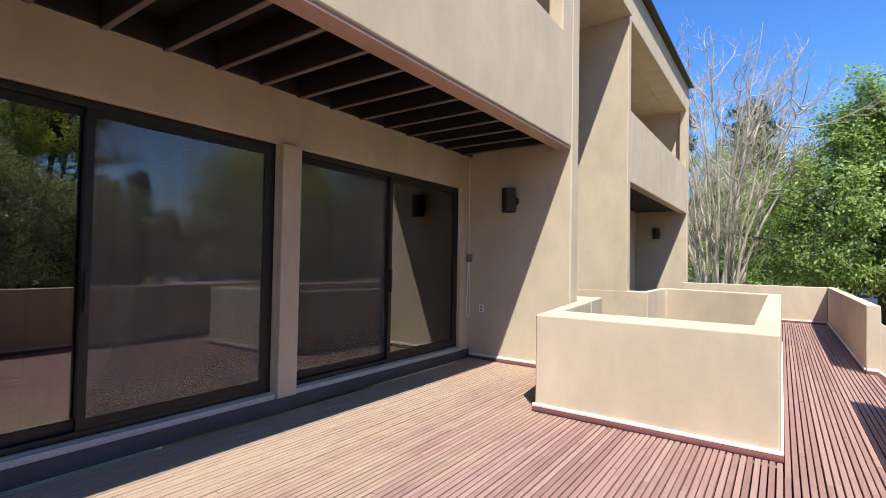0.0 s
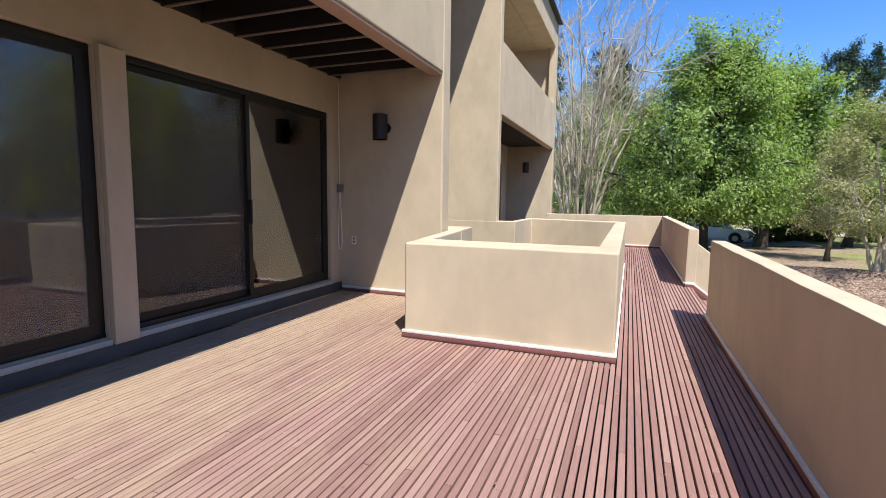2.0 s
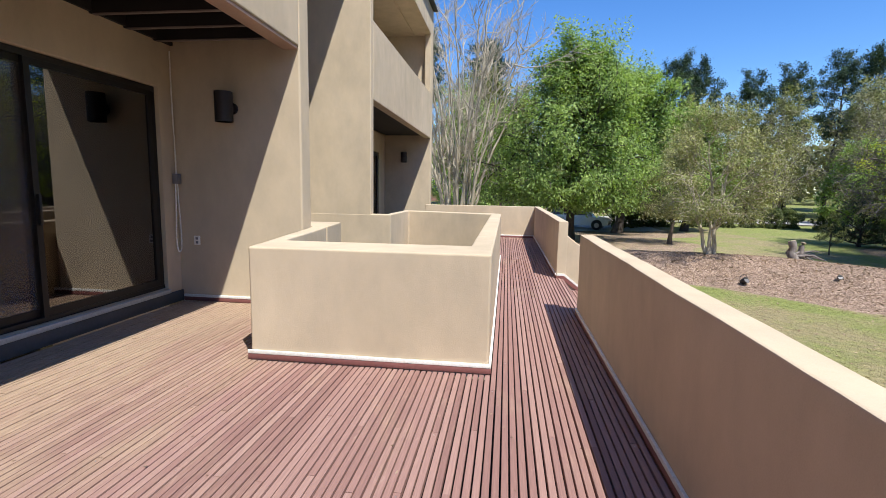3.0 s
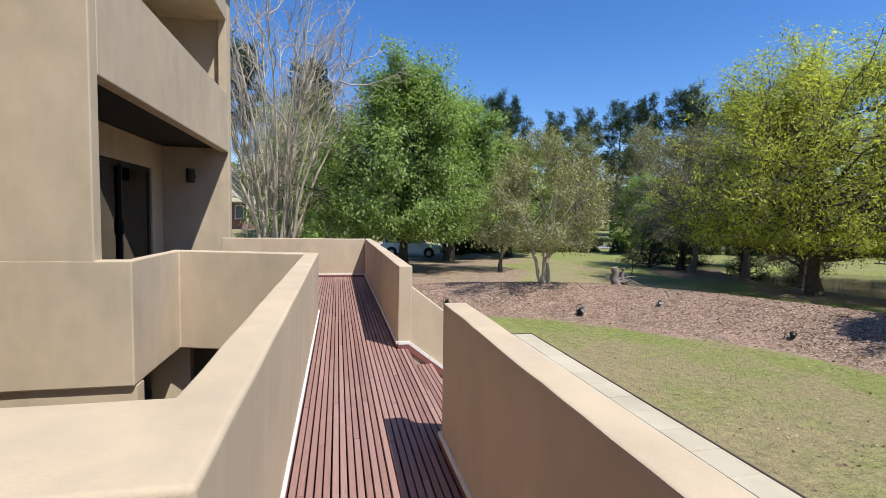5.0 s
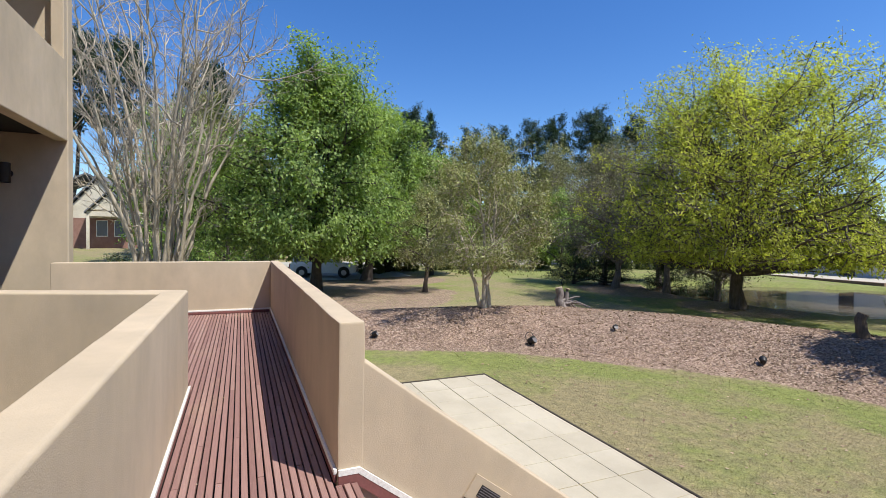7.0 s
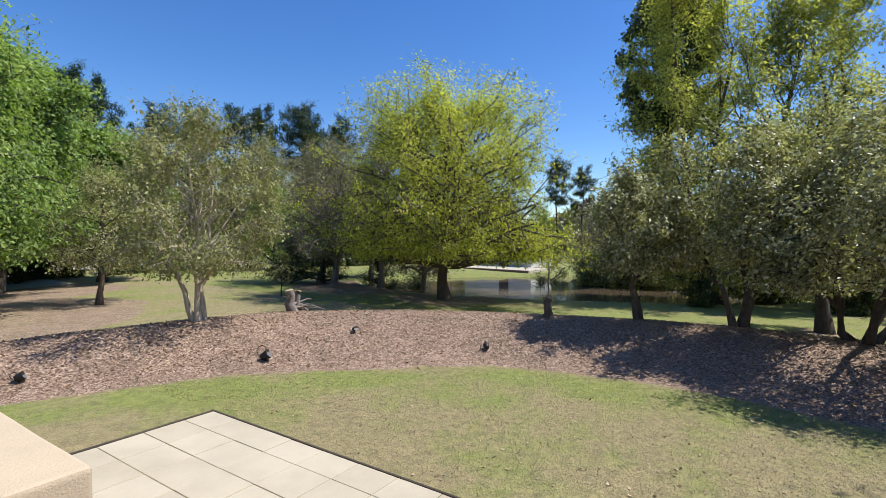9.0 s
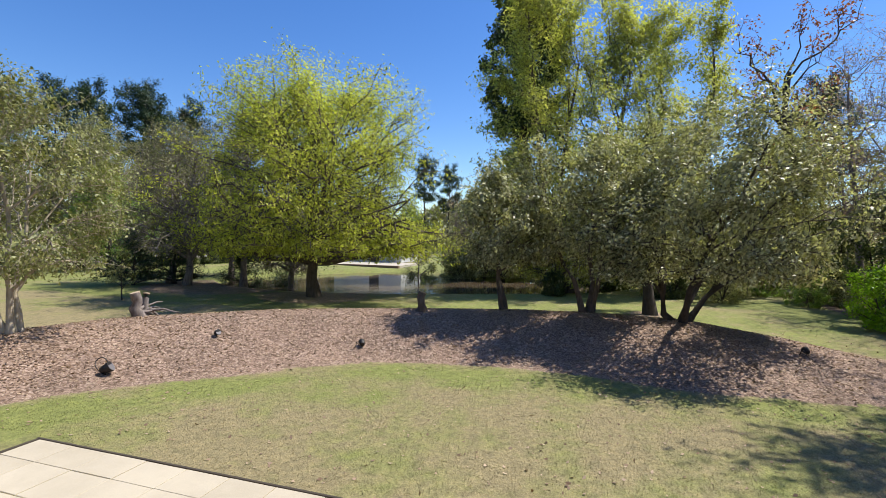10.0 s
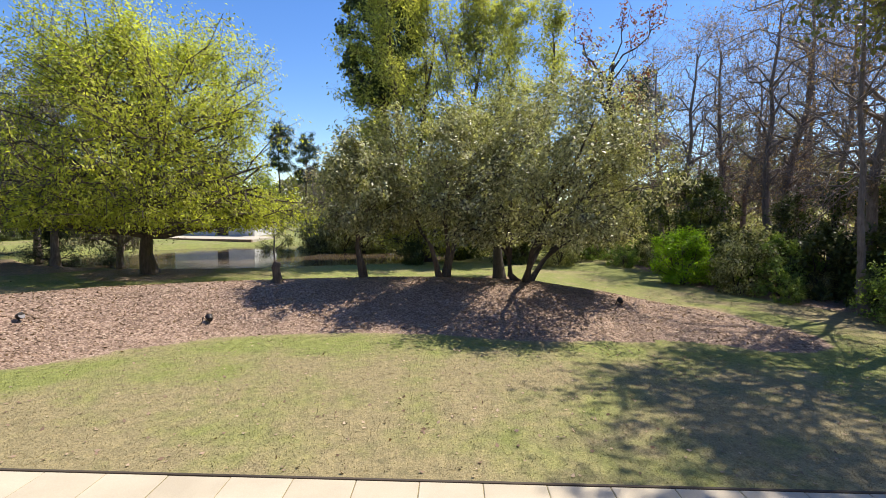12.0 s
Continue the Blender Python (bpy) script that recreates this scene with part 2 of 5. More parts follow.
ASPHALT = rough_surface("pale_road", (0.34, 0.32, 0.29), (0.44, 0.42, 0.38), fine=30)
GROUND = ground_material()
WATER = water_material()
SCREEN = screen_material()
BLACKMETAL = plain("black_metal", (0.02, 0.018, 0.018), 0.5, 0.2)
SCONCE = plain("dark_bronze_sconce", (0.035, 0.026, 0.024), 0.5, 0.4)
WHITEPLASTIC = plain("white_plastic", (0.74, 0.70, 0.64), 0.5)
GREYPLASTIC = plain("grey_plastic", (0.16, 0.15, 0.16), 0.5)
CARPAINT = plain("silver_white_paint", (0.72, 0.73, 0.74), 0.25)
DARKPAINT = plain("dark_grey_paint", (0.10, 0.11, 0.13), 0.25)
RUBBER = plain("tyre_rubber", (0.02, 0.02, 0.02), 0.8)
CHROME = plain("alloy_rim", (0.55, 0.56, 0.57), 0.3, 0.9)
REDLENS = plain("red_lens", (0.35, 0.02, 0.02), 0.2)
CLEARLENS = plain("clear_lens", (0.7, 0.72, 0.74), 0.1)
BRICK = rough_surface("brown_brick", (0.20, 0.10, 0.075), (0.30, 0.17, 0.13), fine=14)
SIDING = rough_surface("cream_siding", (0.55, 0.49, 0.38), (0.66, 0.60, 0.48), fine=8)
SHINGLE = rough_surface("grey_shingles", (0.12, 0.125, 0.13), (0.2, 0.2, 0.21), fine=9)
WHITEWALL = rough_surface("white_block_wall", (0.6, 0.6, 0.58), (0.72, 0.72, 0.7), fine=6)
BANK = rough_surface("brown_timber_bulkhead", (0.16, 0.10, 0.07), (0.26, 0.17, 0.12), fine=9)
WOODCUT = rough_surface("pale_cut_wood", (0.42, 0.32, 0.22), (0.55, 0.43, 0.31), fine=25)
BARK = bark_material("brown_bark", (0.06, 0.045, 0.035), (0.16, 0.125, 0.10))
BARKDARK = bark_material("dark_bark", (0.03, 0.024, 0.02), (0.085, 0.068, 0.058))
BARKPALE = bark_material("pale_smooth_bark", (0.31, 0.26, 0.19), (0.56, 0.48, 0.375))
BARKGREY = bark_material("grey_bark", (0.12, 0.098, 0.088), (0.30, 0.255, 0.232))
LEAFGREEN = leaf_material("fresh_green_leaves", (0.13, 0.195, 0.055), (0.225, 0.31, 0.095), (0.36, 0.45, 0.16), 0.42, 0.6)
LEAFYELLOW = leaf_material("yellow_green_leaves", (0.27, 0.29, 0.06), (0.41, 0.425, 0.085), (0.57, 0.565, 0.14), 0.55, 0.6)
LEAFOLIVE = leaf_material("olive_grey_leaves", (0.14, 0.138, 0.065), (0.30, 0.292, 0.155), (0.58, 0.56, 0.42), 0.46, 0.45)
LEAFMOSS = leaf_material("moss_yellow_leaves", (0.25, 0.255, 0.085), (0.39, 0.385, 0.135), (0.55, 0.53, 0.21), 0.55, 0.6)
LEAFSILVER = leaf_material("silver_olive_leaves", (0.155, 0.152, 0.075), (0.32, 0.31, 0.17), (0.60, 0.58, 0.41), 0.3, 0.42)
LEAFBRONZE = leaf_material("bronze_olive_leaves", (0.155, 0.168, 0.062), (0.245, 0.252, 0.100), (0.345, 0.342, 0.160))
LEAFPINE = leaf_material("pine_needles", (0.02, 0.042, 0.022), (0.037, 0.068, 0.034), (0.062, 0.098, 0.046), 0.15)
LEAFLIME = leaf_material("lime_leaves", (0.180, 0.324, 0.024), (0.288, 0.456, 0.036), (0.408, 0.564, 0.072), 0.45)
LEAFRED = leaf_material("rust_red_leaves", (0.18, 0.055, 0.03), (0.30, 0.10, 0.055), (0.38, 0.16, 0.09))
LEAFDARK = leaf_material("dark_evergreen_leaves", (0.045, 0.062, 0.02), (0.085, 0.11, 0.036), (0.17, 0.195, 0.08), 0.3, 0.45)
LEAFGREY = leaf_material("budding_grey_green_twigs", (0.135, 0.135, 0.075), (0.210, 0.203, 0.112), (0.285, 0.270, 0.150))
LEAFBUD = leaf_material("purple_brown_buds", (0.24, 0.155, 0.125), (0.36, 0.24, 0.19), (0.47, 0.33, 0.25), 0.35)
LITTER = leaf_material("fallen_leaves", (0.15, 0.096, 0.068), (0.29, 0.192, 0.138), (0.47, 0.35, 0.265), 0.1, 0.6)
BLADES = blade_material()


# ---- mesh helpers ----
def mesh_object(name, bm, mat, parent=None, label=""):
    me = bpy.data.meshes.new(name)
    bmesh.ops.recalc_face_normals(bm, faces=bm.faces)
    bm.to_mesh(me)
    bm.free()
    me.materials.append(mat)
    me.polygons.foreach_set("use_smooth", [True] * len(me.polygons))
    me.set_sharp_from_angle(angle=radians(38))
    ob = new(name, me)
    ob.parent = parent
    if mat == STUCCO and len(me.polygons) > 6:
        ob.modifiers.new("even_faces", "WEIGHTED_NORMAL").keep_sharp = True
    return tagged(ob, label)


def part(name, bm, mat, parent, label=""):
    return mesh_object(name, bm, mat, parent, label)


def box(bm, lo, hi, bevel=0.0, segments=2):
    lo, hi = Vector(lo), Vector(hi)
    c, s = (lo + hi) / 2, hi - lo
    made = bmesh.ops.create_cube(bm, size=1.0, matrix=Matrix.Translation(c) @ Matrix.Diagonal((*s, 1)))
    if bevel:
        edges = list({e for v in made["verts"] for e in v.link_edges})
        bmesh.ops.bevel(bm, geom=edges, offset=bevel, segments=segments, affect="EDGES", profile=0.5)
    return bm


def boxes(*items, bevel=0.0):
    bm = bmesh.new()
    for lo, hi in items:
        box(bm, lo, hi, bevel)
    return bm


def block(name, lo, hi, mat=None, bevel=0.0, parent=None, label="", segments=2):
    return mesh_object(name, box(bmesh.new(), lo, hi, bevel, segments), mat or STUCCO, parent, label)


def structure(ob, label="", category=""):
    return tagged(ob, label, category, kind="structure")


def prism(bm, outline, z0, z1):
    """An upright prism over an outline of (x, y) corners."""
    low = [bm.verts.new((x, y, z0)) for x, y in outline]
    top = [bm.verts.new((x, y, z1)) for x, y in outline]
    bm.faces.new(low[::-1])
    bm.faces.new(top)
    for i in range(len(outline)):
        j = (i + 1) % len(outline)
        bm.faces.new((low[i], low[j], top[j], top[i]))
    return bm


def weather(bm, step=0.14, amount=0.005):
    """Cuts a plastered block into short lengths and makes its faces and edges slightly uneven."""
    for axis in range(3):
        values = [v.co[axis] for v in bm.verts]
        lo, hi = min(values), max(values)
        normal = [0, 0, 0]
        normal[axis] = 1
        for k in range(1, int((hi - lo) / step)):
            at = [0, 0, 0]
            at[axis] = lo + k * step
            if axis == 2 and at[2] < -0.1:
                continue
            bmesh.ops.bisect_plane(bm, geom=bm.verts[:] + bm.edges[:] + bm.faces[:], plane_co=at, plane_no=normal, dist=1e-5)
    for v in bm.verts:
        v.co += noise.noise_vector(v.co * 1.9) * amount + noise.noise_vector(v.co * 8.5) * amount * 0.45
    return bm


def extrude_profile(bm, profile, y0, y1):
    """A profile of (x, z) corners pulled along y."""
    a = [bm.verts.new((x, y0, z)) for x, z in profile]
    b = [bm.verts.new((x, y1, z)) for x, z in profile]
    bm.faces.new(a)
    bm.faces.new(b[::-1])
    for i in range(len(profile)):
        j = (i + 1) % len(profile)
        bm.faces.new((a[j], a[i], b[i], b[j]))
    return bm


def soften(bm, offset, angle=50, segments=2):
    bm.normal_update()
    edges = [e for e in bm.edges if len(e.link_faces) == 2 and e.calc_face_angle(0) > radians(angle)]
    bmesh.ops.bevel(bm, geom=edges, offset=offset, segments=segments, affect="EDGES", profile=0.5)
    return bm


def wall_x(x0, x1, ys, zs, openings):
    """A wall between x0 and x1 over ys and zs, pierced by openings (y0, y1, z0, z1)."""
    bm = bmesh.new()
    cy = sorted({*ys, *(o[0] for o in openings), *(o[1] for o in openings)})
    cz = sorted({*zs, *(o[2] for o in openings), *(o[3] for o in openings)})
    solid = {}
    for i in range(len(cy) - 1):
        for j in range(len(cz) - 1):
            my, mz = (cy[i] + cy[i + 1]) / 2, (cz[j] + cz[j + 1]) / 2
            solid[i, j] = not any(a < my < b and c < mz < d for a, b, c, d in openings)
    verts = {}

    def v(x, y, z):
        if (x, y, z) not in verts:
            verts[x, y, z] = bm.verts.new((x, y, z))
        return verts[x, y, z]

    for (i, j), full in solid.items():
        if not full:
            continue
        y0, y1, z0, z1 = cy[i], cy[i + 1], cz[j], cz[j + 1]
        bm.faces.new((v(x1, y0, z0), v(x1, y1, z0), v(x1, y1, z1), v(x1, y0, z1)))
        bm.faces.new((v(x0, y1, z0), v(x0, y0, z0), v(x0, y0, z1), v(x0, y1, z1)))
        for di, dj, a, b in ((-1, 0, (y0, z0), (y0, z1)), (1, 0, (y1, z0), (y1, z1)), (0, -1, (y0, z0), (y1, z0)), (0, 1, (y0, z1), (y1, z1))):
            if not solid.get((i + di, j + dj)):
                bm.faces.new((v(x0, *a), v(x1, *a), v(x1, *b), v(x0, *b)))
    bmesh.ops.recalc_face_normals(bm, faces=bm.faces)
    bmesh.ops.dissolve_limit(bm, angle_limit=0.01, verts=bm.verts, edges=bm.edges)
    return bm


def cylinder(bm, a, b, r0, r1=None, sides=16, caps=True):
    a, b = Vector(a), Vector(b)
    turn = (b - a).to_track_quat("Z", "Y").to_matrix().to_4x4()
    bmesh.ops.create_cone(bm, cap_ends=caps, segments=sides, radius1=r0, radius2=r0 if r1 is None else r1, depth=(b - a).length,
                          matrix=Matrix.Translation((a + b) / 2) @ turn)
    return bm


def cable(name, points, radius, mat, parent=None):
    cu = bpy.data.curves.new(name, "CURVE")
    cu.dimensions, cu.bevel_depth, cu.bevel_resolution = "3D", radius, 2
    sp = cu.splines.new("NURBS")
    sp.points.add(len(points) - 1)
    for q, c in zip(sp.points, points):
        q.co = (*c, 1)
    sp.use_endpoint_u, sp.order_u = True, 3
    cu.materials.append(mat)
    ob = new(name, cu)
    ob.parent = parent
    return ob


def empty(name, at=(0, 0, 0), turn=0.0):
    ob = new(name)
    ob.empty_display_size = 0.2
    ob.matrix_basis = pose(*at, 0, 0, turn)
    return ob


def quad_mesh(name, verts, quads, mat, parent=None, label=""):
    """A mesh straight from arrays of corners and four-sided faces."""
    me = bpy.data.meshes.new(name)
    verts, quads = np.asarray(verts, np.float32), np.asarray(quads, np.int32)
    me.vertices.add(len(verts))
    me.vertices.foreach_set("co", verts.ravel())
    me.loops.add(quads.size)
    me.loops.foreach_set("vertex_index", quads.ravel())
    me.polygons.add(len(quads))
    me.polygons.foreach_set("loop_start", np.arange(0, quads.size, 4, dtype=np.int32))
    me.update(calc_edges=True)
    me.materials.append(mat)
    ob = new(name, me)
    ob.parent = parent
    return tagged(ob, label)


# ---- ground ----
RIDGE = [(1.5, 21.2), (5.0, 20.2), (7.6, 19.4), (10.2, 18.3), (12.3, 16.2), (13.6, 14.0), (14.5, 11.8), (15.1, 9.5), (15.3, 7.5), (15.1, 5.2), (14.6, 3.2), (13.6, 1.2), (12.4, 0.1)]
REACH = (2.2, 2.7, 3.1, 3.8, 3.5, 3.0, 3.2, 3.5, 3.7, 4.0, 3.5, 2.7, 1.7)
CREST = (0.55, 0.78, 0.84, 0.84, 0.84, 0.84, 0.84, 0.86, 0.86, 0.84, 0.62, 0.36, 0.15)
LAWN = -1.47


def ridge_distance(x, y):
    best = np.full(np.shape(x), 1e9)
    along = np.zeros(np.shape(x))
    for i, ((ax, ay), (bx, by)) in enumerate(zip(RIDGE, RIDGE[1:])):
        dx, dy = bx - ax, by - ay
        t = np.clip(((x - ax) * dx + (y - ay) * dy) / (dx * dx + dy * dy), 0, 1)
        d = np.hypot(x - ax - t * dx, y - ay - t * dy)
        along = np.where(d < best, i + t, along)
        best = np.minimum(best, d)
    return best, along


def pond_depth(x, y):
    """About 1 inside the pond, 0 on the shore and outside."""
    u = ((x - 34.0) * 0.86 + (y - 17.0) * 0.5) / 9.0
    v = (-(x - 34.0) * 0.5 + (y - 17.0) * 0.86) / 16.0
    spit = 1.1 * np.exp(-((x - 39.0) ** 2 + (y - 15.0) ** 2) / 22.0)
    return np.clip(1.0 - np.sqrt(u * u + v * v) - spit, 0, 1)


def mound(x, y):
    """How far inside the mound's foot a point lies (0 to 1), in metres from the foot, and the crest's height there."""
    d, along = ridge_distance(x, y)
    reach = np.interp(along, range(len(REACH)), REACH)
    return np.clip(1 - d / reach, 0, 1), reach - d, np.interp(along, range(len(CREST)), CREST)


def ground_height(x, y):
    x, y = np.asarray(x, float), np.asarray(y, float)
    s, _, crest = mound(x, y)
    off = np.maximum(x - 5.2, y - 14.8)
    z = LAWN - 0.031 * np.clip(off, 0, 5.5) * np.clip((36 - y) / 12, 0.3, 1)
    z = z + crest * s * s * (3 - 2 * s)
    z = z + 0.033 * np.clip(y - 45, 0, 60) + 0.02 * np.clip(x - 46, 0, 60)
    z = z - 0.4 * np.exp(-((x - 6) / 9) ** 2 - ((y - 43) / 7) ** 2)
    z = z + 0.05 * np.sin(x * 0.37 + 1) * np.sin(y * 0.29) * np.clip((x - 15) / 8, 0, 1)
    z = z - 2.2 * np.clip(pond_depth(x, y) * 4, 0, 1)
    under = (x < 0.9) & (y < 16.6) & (y > -9)
    return np.where(under, -3.1, z)


def bed_mask(x, y):
    m = np.clip((mound(x, y)[1] - 0.1) * 1.3 + 0.5, 0, 1)
    for cx, cy, r in ((5.0, 30.0, 6.5), (9.0, 39.0, 6.0), (9.6, 30.1, 2.6), (21.4, 20.7, 3.4), (22.5, 27.5, 4.6), (25.0, 24.5, 3.0), (21.8, 5.3, 1.7)):
        m = np.maximum(m, np.clip((r - np.hypot(x - cx, (y - cy))) * 0.6, 0, 0.56))
    m = np.maximum(m, np.clip((x - 16.5) * 0.25 + (-3.4 - y) * 0.5, 0, 0.7) * (y < -2.5))
    return m


def mark_verge(ob, x, y):
    """Where the grass is fresher: a belt along the mulch, and all the lawn beyond it."""
    belt = np.exp(-((mound(x, y)[1] + 0.7) / 0.9) ** 2) + 0.8 * (np.asarray(x) > 17)
    att = ob.data.attributes.new("verge", "FLOAT", "POINT")
    att.data.foreach_set("value", np.clip(belt, 0, 1).ravel().astype(np.float32))


def ground_sheet():
    fine_x = np.arange(-8, 30.01, 0.3)
    fine_y = np.arange(-10, 46.01, 0.3)
    xs = np.concatenate([-np.geomspace(900, 9, 26), fine_x, 30 + np.geomspace(0.6, 900, 34)])
    ys = np.concatenate([-np.geomspace(900, 11, 26), fine_y, 46 + np.geomspace(0.6, 900, 34)])
    X, Y = np.meshgrid(xs, ys, indexing="ij")
    Z = ground_height(X, Y)
    V = np.stack([X, Y, Z], -1).reshape(-1, 3)
    nx, ny = len(xs), len(ys)
    I = np.arange(nx * ny).reshape(nx, ny)
    F = np.stack([I[:-1, :-1], I[1:, :-1], I[1:, 1:], I[:-1, 1:]], -1).reshape(-1, 4)
    ob = quad_mesh("ground", V, F, GROUND)
    att = ob.data.attributes.new("bed", "FLOAT", "POINT")
    att.data.foreach_set("value", bed_mask(X, Y).ravel().astype(np.float32))
    mark_verge(ob, X, Y)
    ob.data.polygons.foreach_set("use_smooth", [True] * len(F))
    return structure(ob, "patchy spring lawn with a mulched mound of fallen leaves", "lawn")


ground_sheet()


pond = bmesh.new()
pond.faces.new([pond.verts.new(c) for c in ((18, 2, -1.86), (50, 2, -1.86), (50, 36, -1.86), (18, 36, -1.86))])
structure(mesh_object("water", pond, WATER), "still brown pond reflecting the far bank", "pond")

road = bmesh.new()
for x in range(-60, 100, 8):
    y0, y1 = 49.0, 54.0
    zz = [float(ground_height(40, y)) + 0.05 for y in (y0, y1)]
    road.faces.new([road.verts.new(c) for c in ((x, y0, zz[0]), (x + 8, y0, zz[0]), (x + 8, y1, zz[1]), (x, y1, zz[1]))])
bmesh.ops.remove_doubles(road, verts=road.verts, dist=0.001)
structure(mesh_object("road", road, ASPHALT), "pale concrete street beyond the yard", "road")
drive = bmesh.new()
bmesh.ops.create_grid(drive, x_segments=24, y_segments=10, size=1.0)
for v in drive.verts:
    v.co.x, v.co.y = 2.5 + 10.5 * v.co.x, 45.3 + 3.7 * v.co.y
    v.co.z = float(ground_height(v.co.x, v.co.y)) + 0.04
structure(mesh_object("driveway", drive, ASPHALT), "pale concrete driveway under parked cars", "driveway")

# ---- terrace structure ----
WX, FIN, INNER, OUTER = -3.83, 5.97, 0.94, 1.095
BACK, FAR = -2.6, 15.21


def with_trim(lo, hi):
    """A white flashing strip with a red board below it, along the foot of a wall face."""
    (x0, y0), (x1, y1) = lo, hi
    t = structure(block("trim", (x0, y0, 0.048), (x1, y1, 0.078), FLASHING, 0.003), "white flashing strip at the wall foot", "trim")
    b = structure(block("baseboard", (x0 + 0.002, y0 + 0.002, 0.001), (x1 - 0.002, y1 - 0.002, 0.046), REDWOOD, 0.002), "red-stained board at the wall foot", "baseboard")
    return t, b


def parapet(name, lo, hi):
    return structure(mesh_object(name, weather(box(bmesh.new(), lo, hi, 0.016, 2)), STUCCO), "low tan stucco parapet wall with rounded edges", "parapet")


parapet("parapet_near", (INNER, BACK, -1.6), (OUTER, 6.205, 0.925))
parapet("parapet_far", (INNER, 8.52, -1.6), (OUTER, FAR + 0.24, 0.932))
parapet("parapet_end", (-2.36, FAR, -1.6), (INNER - 0.003, FAR + 0.22, 0.93))
with_trim((INNER - 0.02, BACK), (INNER, 6.2))
with_trim((INNER - 0.02, 8.53), (INNER, FAR))
with_trim((-2.3, FAR - 0.02), (INNER - 0.022, FAR))


def stair_wall(name, y0, y1):
    bm = extrude_profile(bmesh.new(), [(INNER + 0.05, 0.775), (3.25, -0.92), (3.25, -1.75), (INNER + 0.05, -1.75)], y0, y1)
    bmesh.ops.recalc_face_normals(bm, faces=bm.faces)
    soften(bm, 0.015, segments=3)
    weather(bm)
    return structure(mesh_object(name, bm, STUCCO), "sloping tan stucco wall beside the steps", "stair wall")


stair_wall("stair_wall_far", 8.525, 8.72)
stair_wall("stair_wall_near", 6.0, 6.2)
# sloping flashing at the foot of the far stair wall
slope_strip = extrude_profile(bmesh.new(), [(0.945, 0.078), (1.07, 0.078), (2.95, -1.36), (2.95, -1.40), (1.06, 0.045), (0.945, 0.045)], 8.505, 8.522)
structure(mesh_object("trim_stair", slope_strip, FLASHING), "white flashing strip following the steps", "trim")
slope_board = extrude_profile(bmesh.new(), [(0.945, 0.043), (1.06, 0.043), (2.95, -1.402), (2.95, -1.47), (1.05, -0.02), (0.945, -0.02)], 8.507, 8.522)
structure(mesh_object("baseboard_stair", slope_board, REDWOOD), "red-stained board following the steps", "baseboard")


def stairs():
    top = empty("stairs", (0, 0, LAWN))
    tagged(top, "red-stained slatted timber steps down to the patio", "stairs", kind="structure")
    rise, run = 0.184, 0.243
    slat = box(bmesh.new(), (-0.019, 6.215, -0.035), (0.019, 8.5, 0), 0.003, 1)
    me = bpy.data.meshes.new("tread_slat")
    slat.to_mesh(me)
    slat.free()
    me.materials.append(SLAT)
    for k in range(1, 8):
        z = -k * rise
        x0 = 1.07 + (k - 1) * run
        part("riser", boxes(((x0 - 0.022, 6.215, z - 0.02 - LAWN), (x0 - 0.004, 8.5, z + rise - 0.037 - LAWN))), REDWOOD, top)
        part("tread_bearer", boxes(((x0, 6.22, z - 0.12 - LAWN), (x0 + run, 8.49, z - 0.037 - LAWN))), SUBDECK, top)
        for s in range(6):
            ob = new("tread_slat", me)
            ob.parent = top
            ob.location = (x0 + 0.017 + s * 0.0445, 0, z - LAWN)
    return top


stairs()


def step_light():
    top = empty("step_light", (1.92, 8.52, -0.26))
    tagged(top, "small louvred step light set in the sloping wall", "step light")
    m = Matrix.Rotation(radians(36.5), 4, "Y")
    for name, items, mat in (("plate", [((-0.16, -0.012, -0.08), (0.16, 0.004, 0.08))], STUCCO), ("recess", [((-0.085, -0.016, -0.04), (0.085, -0.002, 0.04))], BLACKMETAL)):
        bm = boxes(*items, bevel=0.002)
        bmesh.ops.transform(bm, matrix=m, verts=bm.verts)
        part(name, bm, mat, top)
    for s in range(5):
        bm = boxes(((-0.08, -0.02, -0.034 + s * 0.0155), (0.08, -0.0145, -0.029 + s * 0.0155)))
        bmesh.ops.transform(bm, matrix=m, verts=bm.verts)
        part("louvre", bm, GREYPLASTIC, top)
    bm = boxes(((-0.155, -0.022, -0.088), (0.155, -0.012, -0.080)))
    bmesh.ops.transform(bm, matrix=m, verts=bm.verts)
    part("lip", bm, BLACKMETAL, top)


step_light()

# parapet box round the light well
well = bmesh.new()
prism(well, [(-1.95, 4.2), (0.0, 4.2), (0.0, 10.54), (-2.12, 11.1), (-2.12, 9.44), (-3.6, 9.44), (-3.6, 9.246), (-2.0, 9.246), (-2.0, 10.9), (-0.2, 10.36), (-0.2, 4.72), (-1.9, 4.72), (-2.07, 6.232), (-2.25, 6.232), (-2.2, 5.97)], -0.52, 0.93)
bmesh.ops.recalc_face_normals(well, faces=well.faces)
soften(well, 0.02, segments=3)
structure(mesh_object("parapet_box", weather(well, 0.16, 0.004), STUCCO), "tan stucco parapet box round a sunken light well", "parapet")
with_trim((-1.97, 4.18), (0.02, 4.2))
with_trim((0.0, 4.2), (0.02, 10.54))
ledge = prism(bmesh.new(), [(-3.83, 6.235), (-2.06, 6.235), (-2.15, 6.98), (-3.83, 6.98)], -0.52, 0.935)
structure(mesh_object("wall_ledge", soften(ledge, 0.02), STUCCO), "tan stucco ledge beside the light well", "wall")
